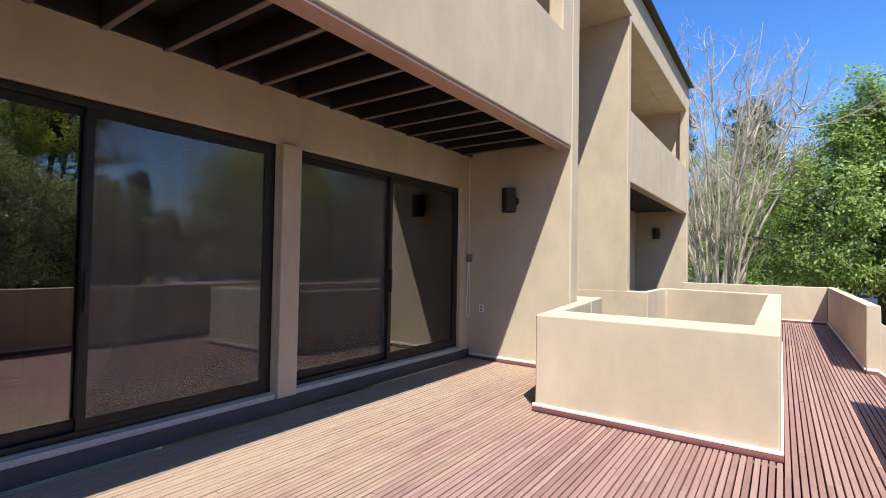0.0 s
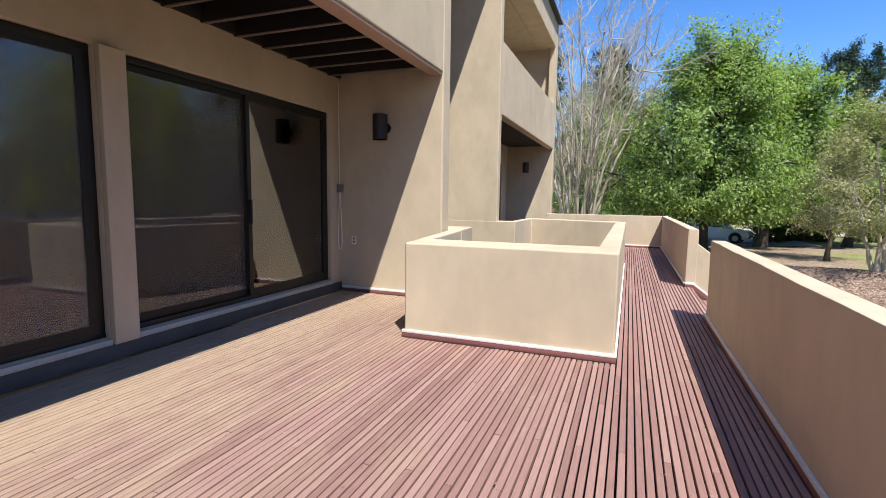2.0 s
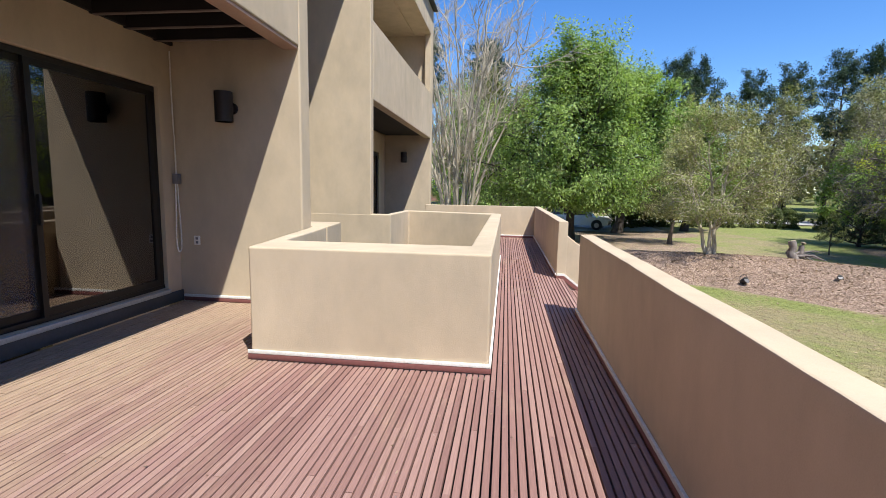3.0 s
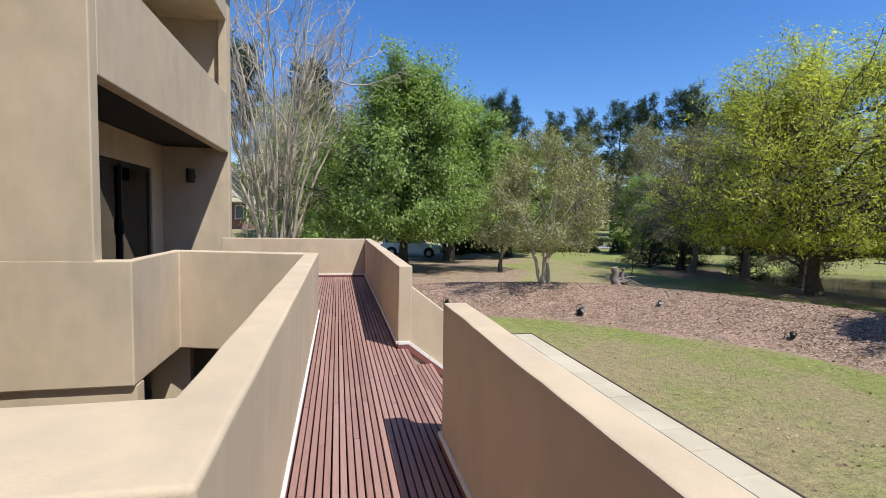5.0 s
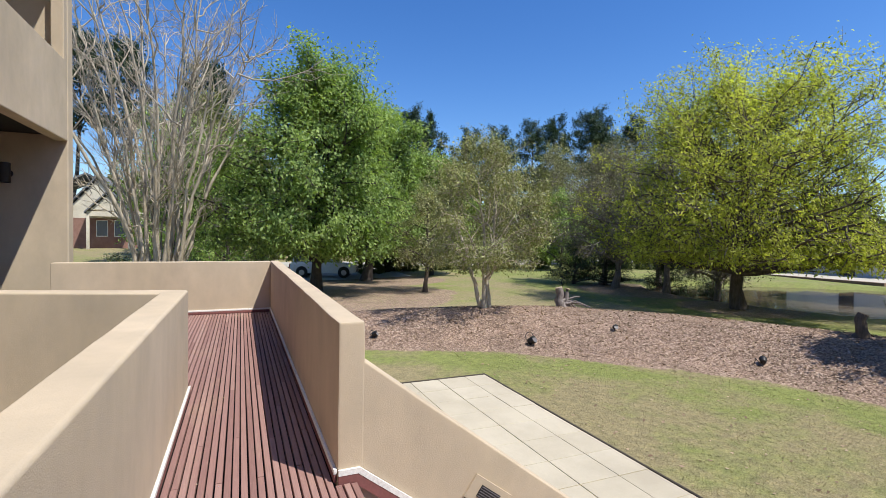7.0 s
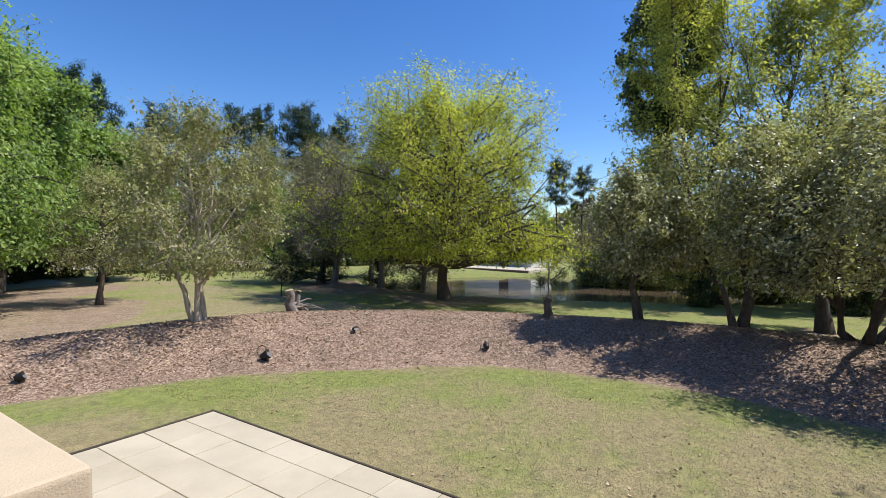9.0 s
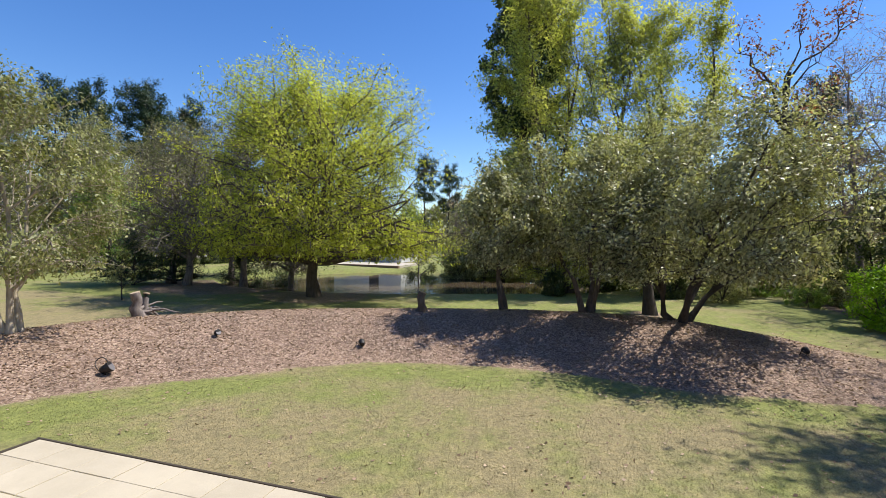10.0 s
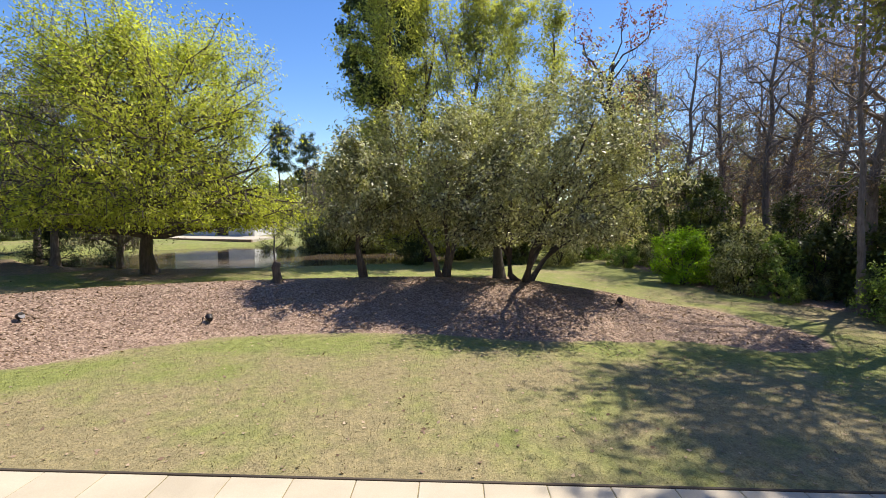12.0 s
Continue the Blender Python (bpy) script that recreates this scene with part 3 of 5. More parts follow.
# lower level seen down the well
structure(block("floor_lower", (-8.0, 3.5, -3.0), (0.9, 16.4, -2.9), CONCRETE), "concrete floor of the lower level", "floor")
structure(block("wall_lower_front", (-2.2, 4.3, -2.9), (-0.05, 4.5, -0.525)), "tan stucco wall of the lower level", "wall")
structure(block("wall_lower_side", (-0.15, 4.5, -2.9), (-0.02, 10.4, -0.525)), "tan stucco wall of the lower level", "wall")
structure(block("wall_lower_mass", (-6.0, 9.3, -2.9), (-1.99, 9.5, -0.53)), "tan stucco wall of the lower level", "wall")
structure(block("wall_lower_pier", (-2.5, 11.2, -2.9), (-1.95, 11.4, -0.2)), "tan stucco pier of the lower level", "wall")
structure(block("wall_lower_back", (-8.0, 16.2, -2.9), (0.9, 16.4, -0.5)), "tan stucco wall of the lower level", "wall")
structure(block("wall_lower_west", (-8.0, 3.5, -2.9), (-7.8, 16.2, -0.1)), "tan stucco wall of the lower level", "wall")

# ---- house ----
DOORS = [(-0.30, 2.605), (2.83, 5.73)]
structure(mesh_object("wall_doors", soften(wall_x(WX - 0.2, WX, (BACK, FIN), (0.0, 3.24), [(a, b, 0.19, 2.5) for a, b in DOORS]), 0.008, 60), STUCCO),
          "tan stucco house wall with two sliding doors", "wall")
structure(block("wall_fin", (WX - 0.2, FIN, -0.52), (-2.26, 6.23, 6.95), STUCCO, 0.025, segments=3), "tan stucco side wall carrying a lamp", "wall")
structure(block("wall_fin_back", (-8.0, BACK - 0.25, -1.6), (-2.26, BACK, 6.95), STUCCO, 0.02), "tan stucco side wall", "wall")
structure(block("parapet_back", (-2.255, BACK - 0.22, -1.6), (OUTER, BACK, 0.925), STUCCO, 0.015, segments=3), "low tan stucco parapet wall", "parapet")
with_trim((WX + 0.03, FIN - 0.02), (-1.98, FIN))

structure(mesh_object("wall_balcony", soften(wall_x(-2.46, -2.262, (BACK + 0.002, FIN - 0.002), (2.965, 6.95), [(BACK + 0.3, 5.62, 4.4, 6.15)]), 0.02, 60, 3), STUCCO),
          "tan stucco balcony front with a long opening", "wall")
structure(block("trim_balcony", (-2.45, BACK + 0.01, 2.935), (-2.275, FIN - 0.005, 2.963), PINKTRIM, 0.004), "pinkish drip trim under the balcony front", "trim")
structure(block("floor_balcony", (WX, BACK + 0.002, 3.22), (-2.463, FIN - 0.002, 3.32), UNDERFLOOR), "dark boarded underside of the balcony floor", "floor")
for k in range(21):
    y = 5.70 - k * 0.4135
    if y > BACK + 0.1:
        structure(block("joist", (WX + 0.002, y - 0.018, 2.985), (-2.466, y + 0.018, 3.217), JOIST, 0.004), "dark-stained joist under the balcony, coloured darker for its shaded sides", "joist")
        # Added strip that gives the joist's bottom edge its bounce light as colour.
        structure(block("trim_batten", (WX + 0.042, y - 0.02, 2.972), (-2.466, y + 0.02, 2.984), LITEDGE, 0.002), "paler strip under a joist, coloured for light bounced off the deck", "batten")
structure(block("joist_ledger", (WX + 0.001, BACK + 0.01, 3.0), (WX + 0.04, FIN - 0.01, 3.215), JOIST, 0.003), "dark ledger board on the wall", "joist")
structure(block("wall_upper", (WX - 0.2, BACK, 3.25), (WX - 0.001, FIN, 6.15)), "tan stucco wall behind the balcony", "wall")

# recess and far unit
structure(block("wall_mass", (-6.0, 9.25, -0.525), (-2.375, 9.445, 6.95), STUCCO, 0.02, segments=3), "tall tan stucco wall beside the light well", "wall")
structure(block("wall_recess", (-6.2, 6.24, -2.9), (-6.0, 9.245, 6.15)), "tan stucco wall at the back of the recess", "wall")
structure(mesh_object("wall_balcony_far", soften(wall_x(-2.57, -2.377, (9.447, 16.17), (3.01, 6.95), [(9.447, 16.0, 4.4, 6.15)]), 0.02, 60, 3), STUCCO),
          "tan stucco balcony front with a long opening", "wall")
structure(block("wall_fin_far", (WX - 0.25, 16.175, -1.6), (-2.372, 16.45, 6.95), STUCCO, 0.025, segments=3), "tan stucco side wall carrying a lamp", "wall")
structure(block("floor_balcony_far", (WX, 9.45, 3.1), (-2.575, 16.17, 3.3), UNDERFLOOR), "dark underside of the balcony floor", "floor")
structure(mesh_object("wall_doors_far", soften(wall_x(WX - 0.25, WX - 0.05, (9.45, 16.17), (0.0, 3.1), [(12.55, 15.45, 0.19, 2.5)]), 0.008, 60), STUCCO),
          "tan stucco house wall with a sliding door", "wall")
structure(block("wall_upper_far", (WX - 0.25, 9.45, 3.31), (WX - 0.051, 16.17, 6.15)), "tan stucco wall behind the balcony", "wall")
structure(block("roof", (-12.0, BACK - 0.25, 6.152), (-2.47, 16.45, 6.94), STUCCO), "flat roof with tan stucco soffit", "roof")
structure(block("roof_cap", (-2.7, BACK - 0.28, 6.953), (-2.235, 16.47, 6.995), BRONZE, 0.01), "dark metal cap along the roof edge", "roof edge")
structure(block("roof_front", (-2.468, 6.232, 6.152), (-2.32, 9.248, 6.948), STUCCO), "tan stucco roof band over the recess", "wall")
structure(block("soffit_batten", (-2.95, 6.24, 6.12), (-2.90, 9.245, 6.15), STUCCO), "narrow soffit strip", "trim")
structure(block("soffit_batten", (-2.95, 9.46, 6.12), (-2.90, 16.1, 6.15), STUCCO), "narrow soffit strip", "trim")
# Unseen pale layers, added to reflect sun up onto the balcony ceilings.
structure(block("floor_balcony_top", (WX, BACK + 0.002, 3.322), (-2.465, FIN - 0.002, 3.36), CONCRETE), "unseen pale balcony floor added to bounce light onto the soffit", "floor")
structure(block("floor_balcony_top_far", (WX - 0.05, 9.45, 3.302), (-2.577, 16.17, 3.34), CONCRETE), "unseen pale balcony floor added to bounce light onto the soffit", "floor")
# rooms behind the doors
for name, y0, y1 in (("near", BACK, 5.97), ("far", 9.45, 16.17)):
    structure(block("floor_room_" + name, (-8.0, y0, 0.05), (WX - 0.26, y1, 0.15), ROOMWALL), "dim floor of the room behind the doors", "floor")
    structure(block("ceiling_room_" + name, (-8.0, y0, 2.9), (WX - 0.26, y1, 3.0), ROOMWALL), "dim ceiling of the room behind the doors", "ceiling")
    structure(block("wall_room_" + name, (-8.2, y0, 0.0), (-8.0, y1, 3.0), ROOMWALL), "dim back wall of the room", "wall")
    structure(block("wall_room_side_" + name, (-8.0, y1 - 0.1, 0.15), (WX - 0.26, y1 - 0.002, 2.9), ROOMWALL), "dim side wall of the room", "wall")
    structure(block("wall_room_end_" + name, (-8.0, y0 + 0.002, 0.15), (WX - 0.26, y0 + 0.1, 2.9), ROOMWALL), "dim side wall of the room", "wall")
structure(block("wall_house_back", (-12.0, BACK - 0.25, -1.6), (-11.8, 16.45, 6.15)), "tan stucco rear wall", "wall")
structure(block("wall_house_end", (-12.0, 16.2, -1.6), (WX - 0.26, 16.44, 6.15)), "tan stucco end wall", "wall")


def sliding_door(x, y0, y1, z0, z1):
    top = empty("sliding_door", (x, y0, z0))
    tagged(top, "closed two-panel sliding glass door in a dark bronze frame", "sliding door", "sliding doors")
    w, h = y1 - y0, z1 - z0
    part("head_frame", boxes(((-0.11, 0, h - 0.055), (0, w, h)), bevel=0.003), BRONZE, top)
    part("sill_track", boxes(((-0.12, 0, 0), (0.005, w, 0.045)), bevel=0.003), BRONZE, top)
    for a in (0, w - 0.05):
        part("jamb_frame", boxes(((-0.11, a, 0.045), (0, a + 0.05, h - 0.055)), bevel=0.003), BRONZE, top)
    mid = w * 0.485
    for a, b, d in ((0.05, mid + 0.05, -0.085), (mid - 0.01, w - 0.05, -0.04)):
        panel = part("door_panel", boxes(((d, a, 0.045), (d + 0.038, a + 0.055, h - 0.055)), ((d, b - 0.055, 0.045), (d + 0.038, b, h - 0.055)),
                                         ((d, a + 0.055, 0.045), (d + 0.038, b - 0.055, 0.115)), ((d, a + 0.055, h - 0.11), (d + 0.038, b - 0.055, h - 0.055))), BRONZE, top)
        pane = part("glass_pane", boxes(((d + 0.016, a + 0.053, 0.113), (d + 0.022, b - 0.053, h - 0.108))), GLASS, panel, "dark tinted reflective glass")
        pane.visible_shadow = False
        if y0 < 10 and (y0 > 0) == (a < 1):
            mesh = part("insect_screen", boxes(((d + 0.030, a + 0.054, 0.114), (d + 0.0312, b - 0.054, h - 0.109))), SCREEN, panel, "fine grey insect mesh")
            mesh.visible_shadow = False
    part("handle", boxes(((-0.002, mid + 0.005, 0.85), (0.028, mid + 0.03, 1.12)), bevel=0.004), BLACKMETAL, top)
    return top


for a, b in DOORS:
    sliding_door(WX - 0.05, a + 0.002, b - 0.002, 0.192, 2.498)
sliding_door(WX - 0.09, 12.552, 15.448, 0.192, 2.498)
structure(block("sill_kickboard", (WX + 0.002, BACK + 0.01, 0.001), (WX + 0.022, FIN - 0.001, 0.135), SILL, 0.006), "slate-grey painted kickboard under the doors", "sill")
structure(block("sill_threshold", (WX + 0.002, BACK + 0.01, 0.138), (WX + 0.04, 2.6, 0.186), SILLTOP, 0.004), "pale metal threshold under the doors", "sill")
structure(block("sill_threshold", (WX + 0.002, 2.835, 0.138), (WX + 0.04, 5.72, 0.186), SILLTOP, 0.004), "pale metal threshold under the doors", "sill")
structure(block("trim_post", (WX + 0.001, 2.61, 0.137), (WX + 0.06, 2.825, 2.5), STUCCO, 0.012), "tan stucco post between the doors", "post")


def curtain(y0, y1):
    n = 160
    ys = np.linspace(y0, y1, n)
    rng = np.random.default_rng(int(y0 * 10) + 50)
    xs = WX - 0.42 + 0.03 * np.sin(np.cumsum(rng.uniform(0.25, 0.75, n)))
    V = np.concatenate([np.stack([xs, ys, np.full(n, z)], -1) for z in (0.17, 2.75)])
    i = np.arange(n - 1)
    ob = quad_mesh("curtain", V, np.stack([i, i + 1, i + 1 + n, i + n], -1), CURTAIN)
    solid = ob.modifiers.new("cloth", "SOLIDIFY")
    solid.thickness = 0.006
    return tagged(ob, "grey pleated drape hanging behind the glass", "curtain")


curtain(0.9, 2.75)
curtain(2.8, 4.3)


def wall_sconce(x, y, z):
    top = empty("wall_sconce", (x, y, z))
    tagged(top, "dark bronze cylinder up-down wall lamp", "wall lamp", "wall lamps")
    part("back_plate", soften(cylinder(bmesh.new(), (0.02, 0, 0), (0.02, -0.02, 0), 0.065, sides=24), 0.003), SCONCE, top)
    part("arm", boxes(((-0.01, -0.07, -0.035), (0.05, -0.019, 0.035)), bevel=0.004), SCONCE, top)
    shell = bmesh.new()
    cylinder(shell, (0, -0.155, -0.165), (0, -0.155, 0.165), 0.098, sides=28, caps=False)
    cylinder(shell, (0, -0.155, -0.165), (0, -0.155, 0.165), 0.090, sides=28, caps=False)
    cylinder(shell, (0, -0.155, -0.12), (0, -0.155, 0.12), 0.0902, sides=28)
    for z0 in (-0.165, 0.165):
        a = [v for v in shell.verts if abs(v.co.z - z0) < 1e-4]
        edges = [e for e in shell.edges if e.verts[0] in a and e.verts[1] in a]
        bmesh.ops.bridge_loops(shell, edges=edges)
    part("shade", shell, SCONCE, top)
    return top


wall_sconce(-3.1, FIN, 2.29)
wall_sconce(-3.22, 16.175, 2.40)


def outlet(x, z):
    top = empty("wall_outlet", (x, FIN, z))
    tagged(top, "small beige outlet cover on the stucco wall", "outlet")
    part("cover_plate", boxes(((-0.038, -0.010, -0.055), (0.038, 0, 0.055)), bevel=0.003), WHITEPLASTIC, top)
    for d in (-0.024, 0.024):
        part("socket", boxes(((-0.017, -0.013, d - 0.015), (0.017, -0.0095, d + 0.015)), bevel=0.002), GREYPLASTIC, top)


outlet(-3.60, 0.745)


def cord():
    top = empty("pull_cord", (WX + 0.02, FIN - 0.05, 1.48))
    tagged(top, "pale cord with a small grey switch box and a hanging loop", "cord")
    cable("cord_line", [(0.0, 0, 1.45), (0.004, -0.01, 0.9), (0.0, 0.01, 0.5), (0.01, 0.0, 0.05)], 0.008, WHITEPLASTIC, top)
    part("switch_box", boxes(((-0.015, -0.045, -0.06), (0.05, 0.035, 0.055)), bevel=0.006), GREYPLASTIC, top, "grey plastic box")
    cable("cord_loop", [(0.01, -0.02, -0.05), (0.012, -0.03, -0.4), (0.014, -0.06, -0.72), (0.02, -0.04, -0.88), (0.03, 0.01, -0.86), (0.02, 0.03, -0.65), (0.014, 0.015, -0.3), (0.01, 0.012, -0.05)], 0.008, WHITEPLASTIC, top)


cord()


# ---- trees ----
def tubes(P, R, sides):
    """Tubes along M polylines of K points: P is (M, K, 3), R is (M, K)."""
    M, K = R.shape
    T = np.gradient(P, axis=1)
    T /= np.linalg.norm(T, axis=2, keepdims=True) + 1e-9
    ref = np.where(np.abs(T[..., 2:3]) > 0.9, np.array([1.0, 0, 0]), np.array([0, 0, 1.0]))
    A = np.cross(T, ref)
    A /= np.linalg.norm(A, axis=2, keepdims=True) + 1e-9
    B = np.cross(T, A)
    ang = np.arange(sides) * 2 * np.pi / sides
    ring = A[:, :, None] * np.cos(ang)[None, None, :, None] + B[:, :, None] * np.sin(ang)[None, None, :, None]
    V = (P[:, :, None] + ring * R[:, :, None, None]).reshape(-1, 3)
    I = np.arange(M * K * sides).reshape(M, K, sides)
    J = np.roll(I, -1, axis=2)
    F = np.stack([I[:, :-1], J[:, :-1], J[:, 1:], I[:, 1:]], -1).reshape(-1, 4)
    return V, F


def joined(parts):
    V, F, n = [], [], 0
    for v, f in parts:
        V.append(v)
        F.append(f + n)
        n += len(v)
    return np.concatenate(V), np.concatenate(F)


def unit(v):
    return v / (np.linalg.norm(v, axis=-1, keepdims=True) + 1e-9)


def paths(rng, A, B, K, lift, wobble):
    """Curved polylines from A to B (M, 3), bowed upwards by lift and wandering by wobble of their length."""
    t = np.linspace(0, 1, K)[None, :, None]
    D = B - A
    length = np.linalg.norm(D, axis=1)[:, None, None]
    P = A[:, None] + D[:, None] * t
    P[..., 2] += (4 * t * (1 - t))[..., 0] * length[..., 0] * lift
    step = rng.normal(0, 1, (len(A), K, 3)) * wobble
    step[:, 0] = 0
    walkoff = np.cumsum(step, axis=1) * length / K
    return P + walkoff


def pick_on(rng, P, n, low, high):
    """n points on each polyline of P (M, K, 3), between the fractions low and high."""
    M, K, _ = P.shape
    f = rng.uniform(low, high, (M, n)) * (K - 1)
    i = np.clip(f.astype(int), 0, K - 2)
    w = (f - i)[..., None]
    m = np.arange(M)[:, None]
    return (P[m, i] * (1 - w) + P[m, i + 1] * w), f / (K - 1)


PROFILES = {
    "dome": lambda u: np.sin(np.pi * np.clip(0.16 + 0.84 * u, 0, 1)) ** 0.6,
    "round": lambda u: np.sin(np.pi * np.clip(0.08 + 0.87 * u, 0, 1)) ** 0.8,
    "vase": lambda u: np.clip(0.25 + 1.1 * u, 0, 1) * np.clip((1.12 - u) * 2.6, 0, 1),
    "egg": lambda u: np.clip(0.62 + 2.2 * u, 0, 1) * np.clip(1 - u ** 1.7, 0, 1) ** 0.75,
    "broad": lambda u: np.clip(0.7 + 1.6 * u, 0, 1) * np.clip(1 - u ** 2.4, 0, 1) ** 0.7,
    "cone": lambda u: 1.02 - u,
    "column": lambda u: np.clip(0.35 + u * 2, 0, 1) * np.clip((1.08 - u) * 1.7, 0, 1),
}


def leaf_quads(rng, C, size, flat=0.0, slim=0.5, facing=None):
    n = len(C)
    a = rng.normal(0, 1, (n, 3))
    a[:, 2] *= 1 - flat
    a = unit(a)
    b = unit(np.cross(a, rng.normal(0, 1, (n, 3)) * [1, 1, 1] + [0, 0, flat * 4]))
    if facing is not None:
        normal = unit(facing * 0.4 + rng.normal(0, 0.5, (n, 3)) + [0.12, -0.15, 0.4])
        a = unit(np.cross(normal, a))
        b = np.cross(normal, a)
    s = (size * rng.uniform(0.6, 1.3, n))[:, None]
    fold = np.cross(a, b) * s * 0.12
    V = np.stack([C - a * s / 2, C + b * s * slim / 2 + fold, C + a * s / 2, C - b * s * slim / 2 + fold], 1).reshape(-1, 3)
    return V, np.arange(4 * n).reshape(n, 4)


def grow(seed, H, R, low, girth, limbs, subs, twigs, leaves, leaf, shape="dome", stems=1, spread=0.35, lift=0.08, wobble=0.35, clump=0.3,
         hollow=0.45, droop=0.0, twig_len=0.16, top=0.86, slim=0.5, squash=1.0, spires=0, shift=(0, 0), lumps=0.11, ragged=0.55):
    """Wood and leaves of a tree of height H and crown radius R; the crown starts at the fraction low of H."""
    rng = np.random.default_rng(seed)
    prof = PROFILES[shape]
    H = H - 0.27 * R
    foot = np.zeros((stems, 3))
    tip = np.zeros((stems, 3))
    for s in range(stems):
        az = 2 * np.pi * s / stems + rng.uniform(-0.4, 0.4)
        k = 0 if stems == 1 else 1
        foot[s] = [k * girth * 1.3 * np.cos(az), k * girth * 1.3 * np.sin(az), -0.15]
        reach = R * (spread * rng.uniform(0.6, 1.3) if k else 0.06)
        tip[s] = [reach * np.cos(az), reach * np.sin(az), H * top * (rng.uniform(0.8, 1.0) if k else 1)]
    S = paths(rng, foot, tip, 9, 0.0, 0.10 if stems == 1 else 0.16)
    taper = np.linspace(1, 0.16, 9) ** 0.85
    SR = girth * taper[None] * np.ones((stems, 1))
    SR[:, 0] *= 1.55
    SR[:, 1] *= 1.05
    wood = [tubes(S, SR, 9)]
    u = (np.arange(limbs) + rng.uniform(0.2, 0.8, limbs)) / limbs
    az = np.arange(limbs) * 2.39996 + rng.uniform(-0.4, 0.4, limbs)
    rad = R * prof(u) * rng.uniform(0.42, 0.78, limbs)
    rad[: max(1, limbs // 5)] *= 1.0
    wave = rng.uniform(0, 6.28, 2)
    rad *= 1 + lumps * np.sin(2 * az + wave[0]) + lumps * np.sin(3 * az + 4 * u + wave[1])
    z = H * (low + (1 - low) * u)
    if spires:
        rad[-spires:] = R * rng.uniform(0.2, 0.6, spires)
        z[-spires:] = H * rng.uniform(0.8, 1.0, spires)
    target = np.stack([rad * np.cos(az), rad * np.sin(az), z], -1)
    stem = rng.integers(0, stems, limbs)
    if stems > 1:
        away = np.arctan2(tip[:, 1], tip[:, 0])
        stem = np.abs(np.angle(np.exp(1j * (az[:, None] - away[None])))).argmin(1)
    rise = np.clip((z - (0.25 + 0.5 * rng.random(limbs)) * rad * 0.9) / (H * top), 0.8 * low, 0.97)
    f = np.clip(rise, 0.14, 0.97) * 8
    i = np.clip(f.astype(int), 0, 7)
    base = S[stem, i] * (1 - (f - i))[:, None] + S[stem, i + 1] * (f - i)[:, None]
    LB = paths(rng, base, target, 7, lift, wobble * 0.5)
    LB[..., 2] = np.maximum(LB[..., 2], np.minimum(base[:, None, 2], H * low * 0.6))
    gl = girth * np.clip(np.interp(f / 8, np.linspace(0, 1, 9), taper) * 0.62, 0.1, 0.6)
    wood.append(tubes(LB, gl[:, None] * np.linspace(1, 0.22, 7)[None], 6))
    A, _ = pick_on(rng, LB, subs, 0.3, 1.0)
    keep = rng.random(limbs * subs) < 0.8
    A = A.reshape(-1, 3)[keep]
    floor_z = H * low * 0.9
    out = unit(A - np.array([0, 0, H * (low + 0.35 * (1 - low))])) * hollow + rng.normal(0, ragged, A.shape)
    out[:, 2] = out[:, 2] * squash - droop + 0.1
    reach = R * rng.uniform(0.18, 0.42, len(A))
    if spires:
        up = np.repeat(np.arange(limbs) >= limbs - spires, subs)[keep]
        out[up] = out[up] * 0.45 + [0, 0, 0.75]
        reach[up] *= 0.6
    B = A + unit(out) * reach[:, None]
    B[:, 2] = np.maximum(B[:, 2], floor_z + rng.uniform(0, 0.08, len(B)) * H)
    SB = paths(rng, A, B, 4, lift * 0.6, wobble * 0.7)
    gs = np.clip(np.repeat(gl, subs)[keep] * 0.34, 0.006, 0.05)
    wood.append(tubes(SB, gs[:, None] * np.linspace(1, 0.35, 4)[None], 4))
    C, _ = pick_on(rng, SB, twigs, 0.25, 1.0)
    C = C.reshape(-1, 3)
    out = rng.normal(0, 0.6, C.shape) + unit(C - np.array([0, 0, H * (low + 0.3 * (1 - low))])) * 0.55
    out[:, 2] -= droop
    D = C + unit(out) * (R * twig_len * rng.uniform(0.5, 1.3, len(C)))[:, None]
    D[:, 2] = np.maximum(D[:, 2], floor_z - rng.uniform(0, 0.04, len(D)) * H)
    TW = paths(rng, C, D, 3, 0.05, wobble * 0.8)
    gt = np.clip(np.repeat(gs, twigs) * 0.5, 0.004, 0.016)
    wood.append(tubes(TW, gt[:, None] * np.array([1, 0.7, 0.4])[None], 3))
    crown = None
    if leaves:
        E, _ = pick_on(rng, TW, leaves, 0.2, 1.05)
        E = E.reshape(-1, 3) + np.clip(rng.normal(0, 1, (len(TW) * leaves, 3)), -1.7, 1.7) * clump * R * 0.10
        hub = np.repeat(A, twigs * leaves, axis=0)
        facing = unit(E - hub) * 0.75 + unit(E - np.array([0, 0, H * (low + 0.4 * (1 - low))])) * 0.6
        ok = E[:, 2] > max(0.05 * H, floor_z - 0.06 * H)
        crown = leaf_quads(rng, E[ok], leaf, 0.5, slim, facing[ok])
    wood = joined(wood)
    for V in (wood[0], *(() if crown is None else (crown[0],))):
        V[:, :2] += np.array(shift) * np.clip(V[:, 2:] / H, 0, 1.1) ** 1.2
    return wood, crown


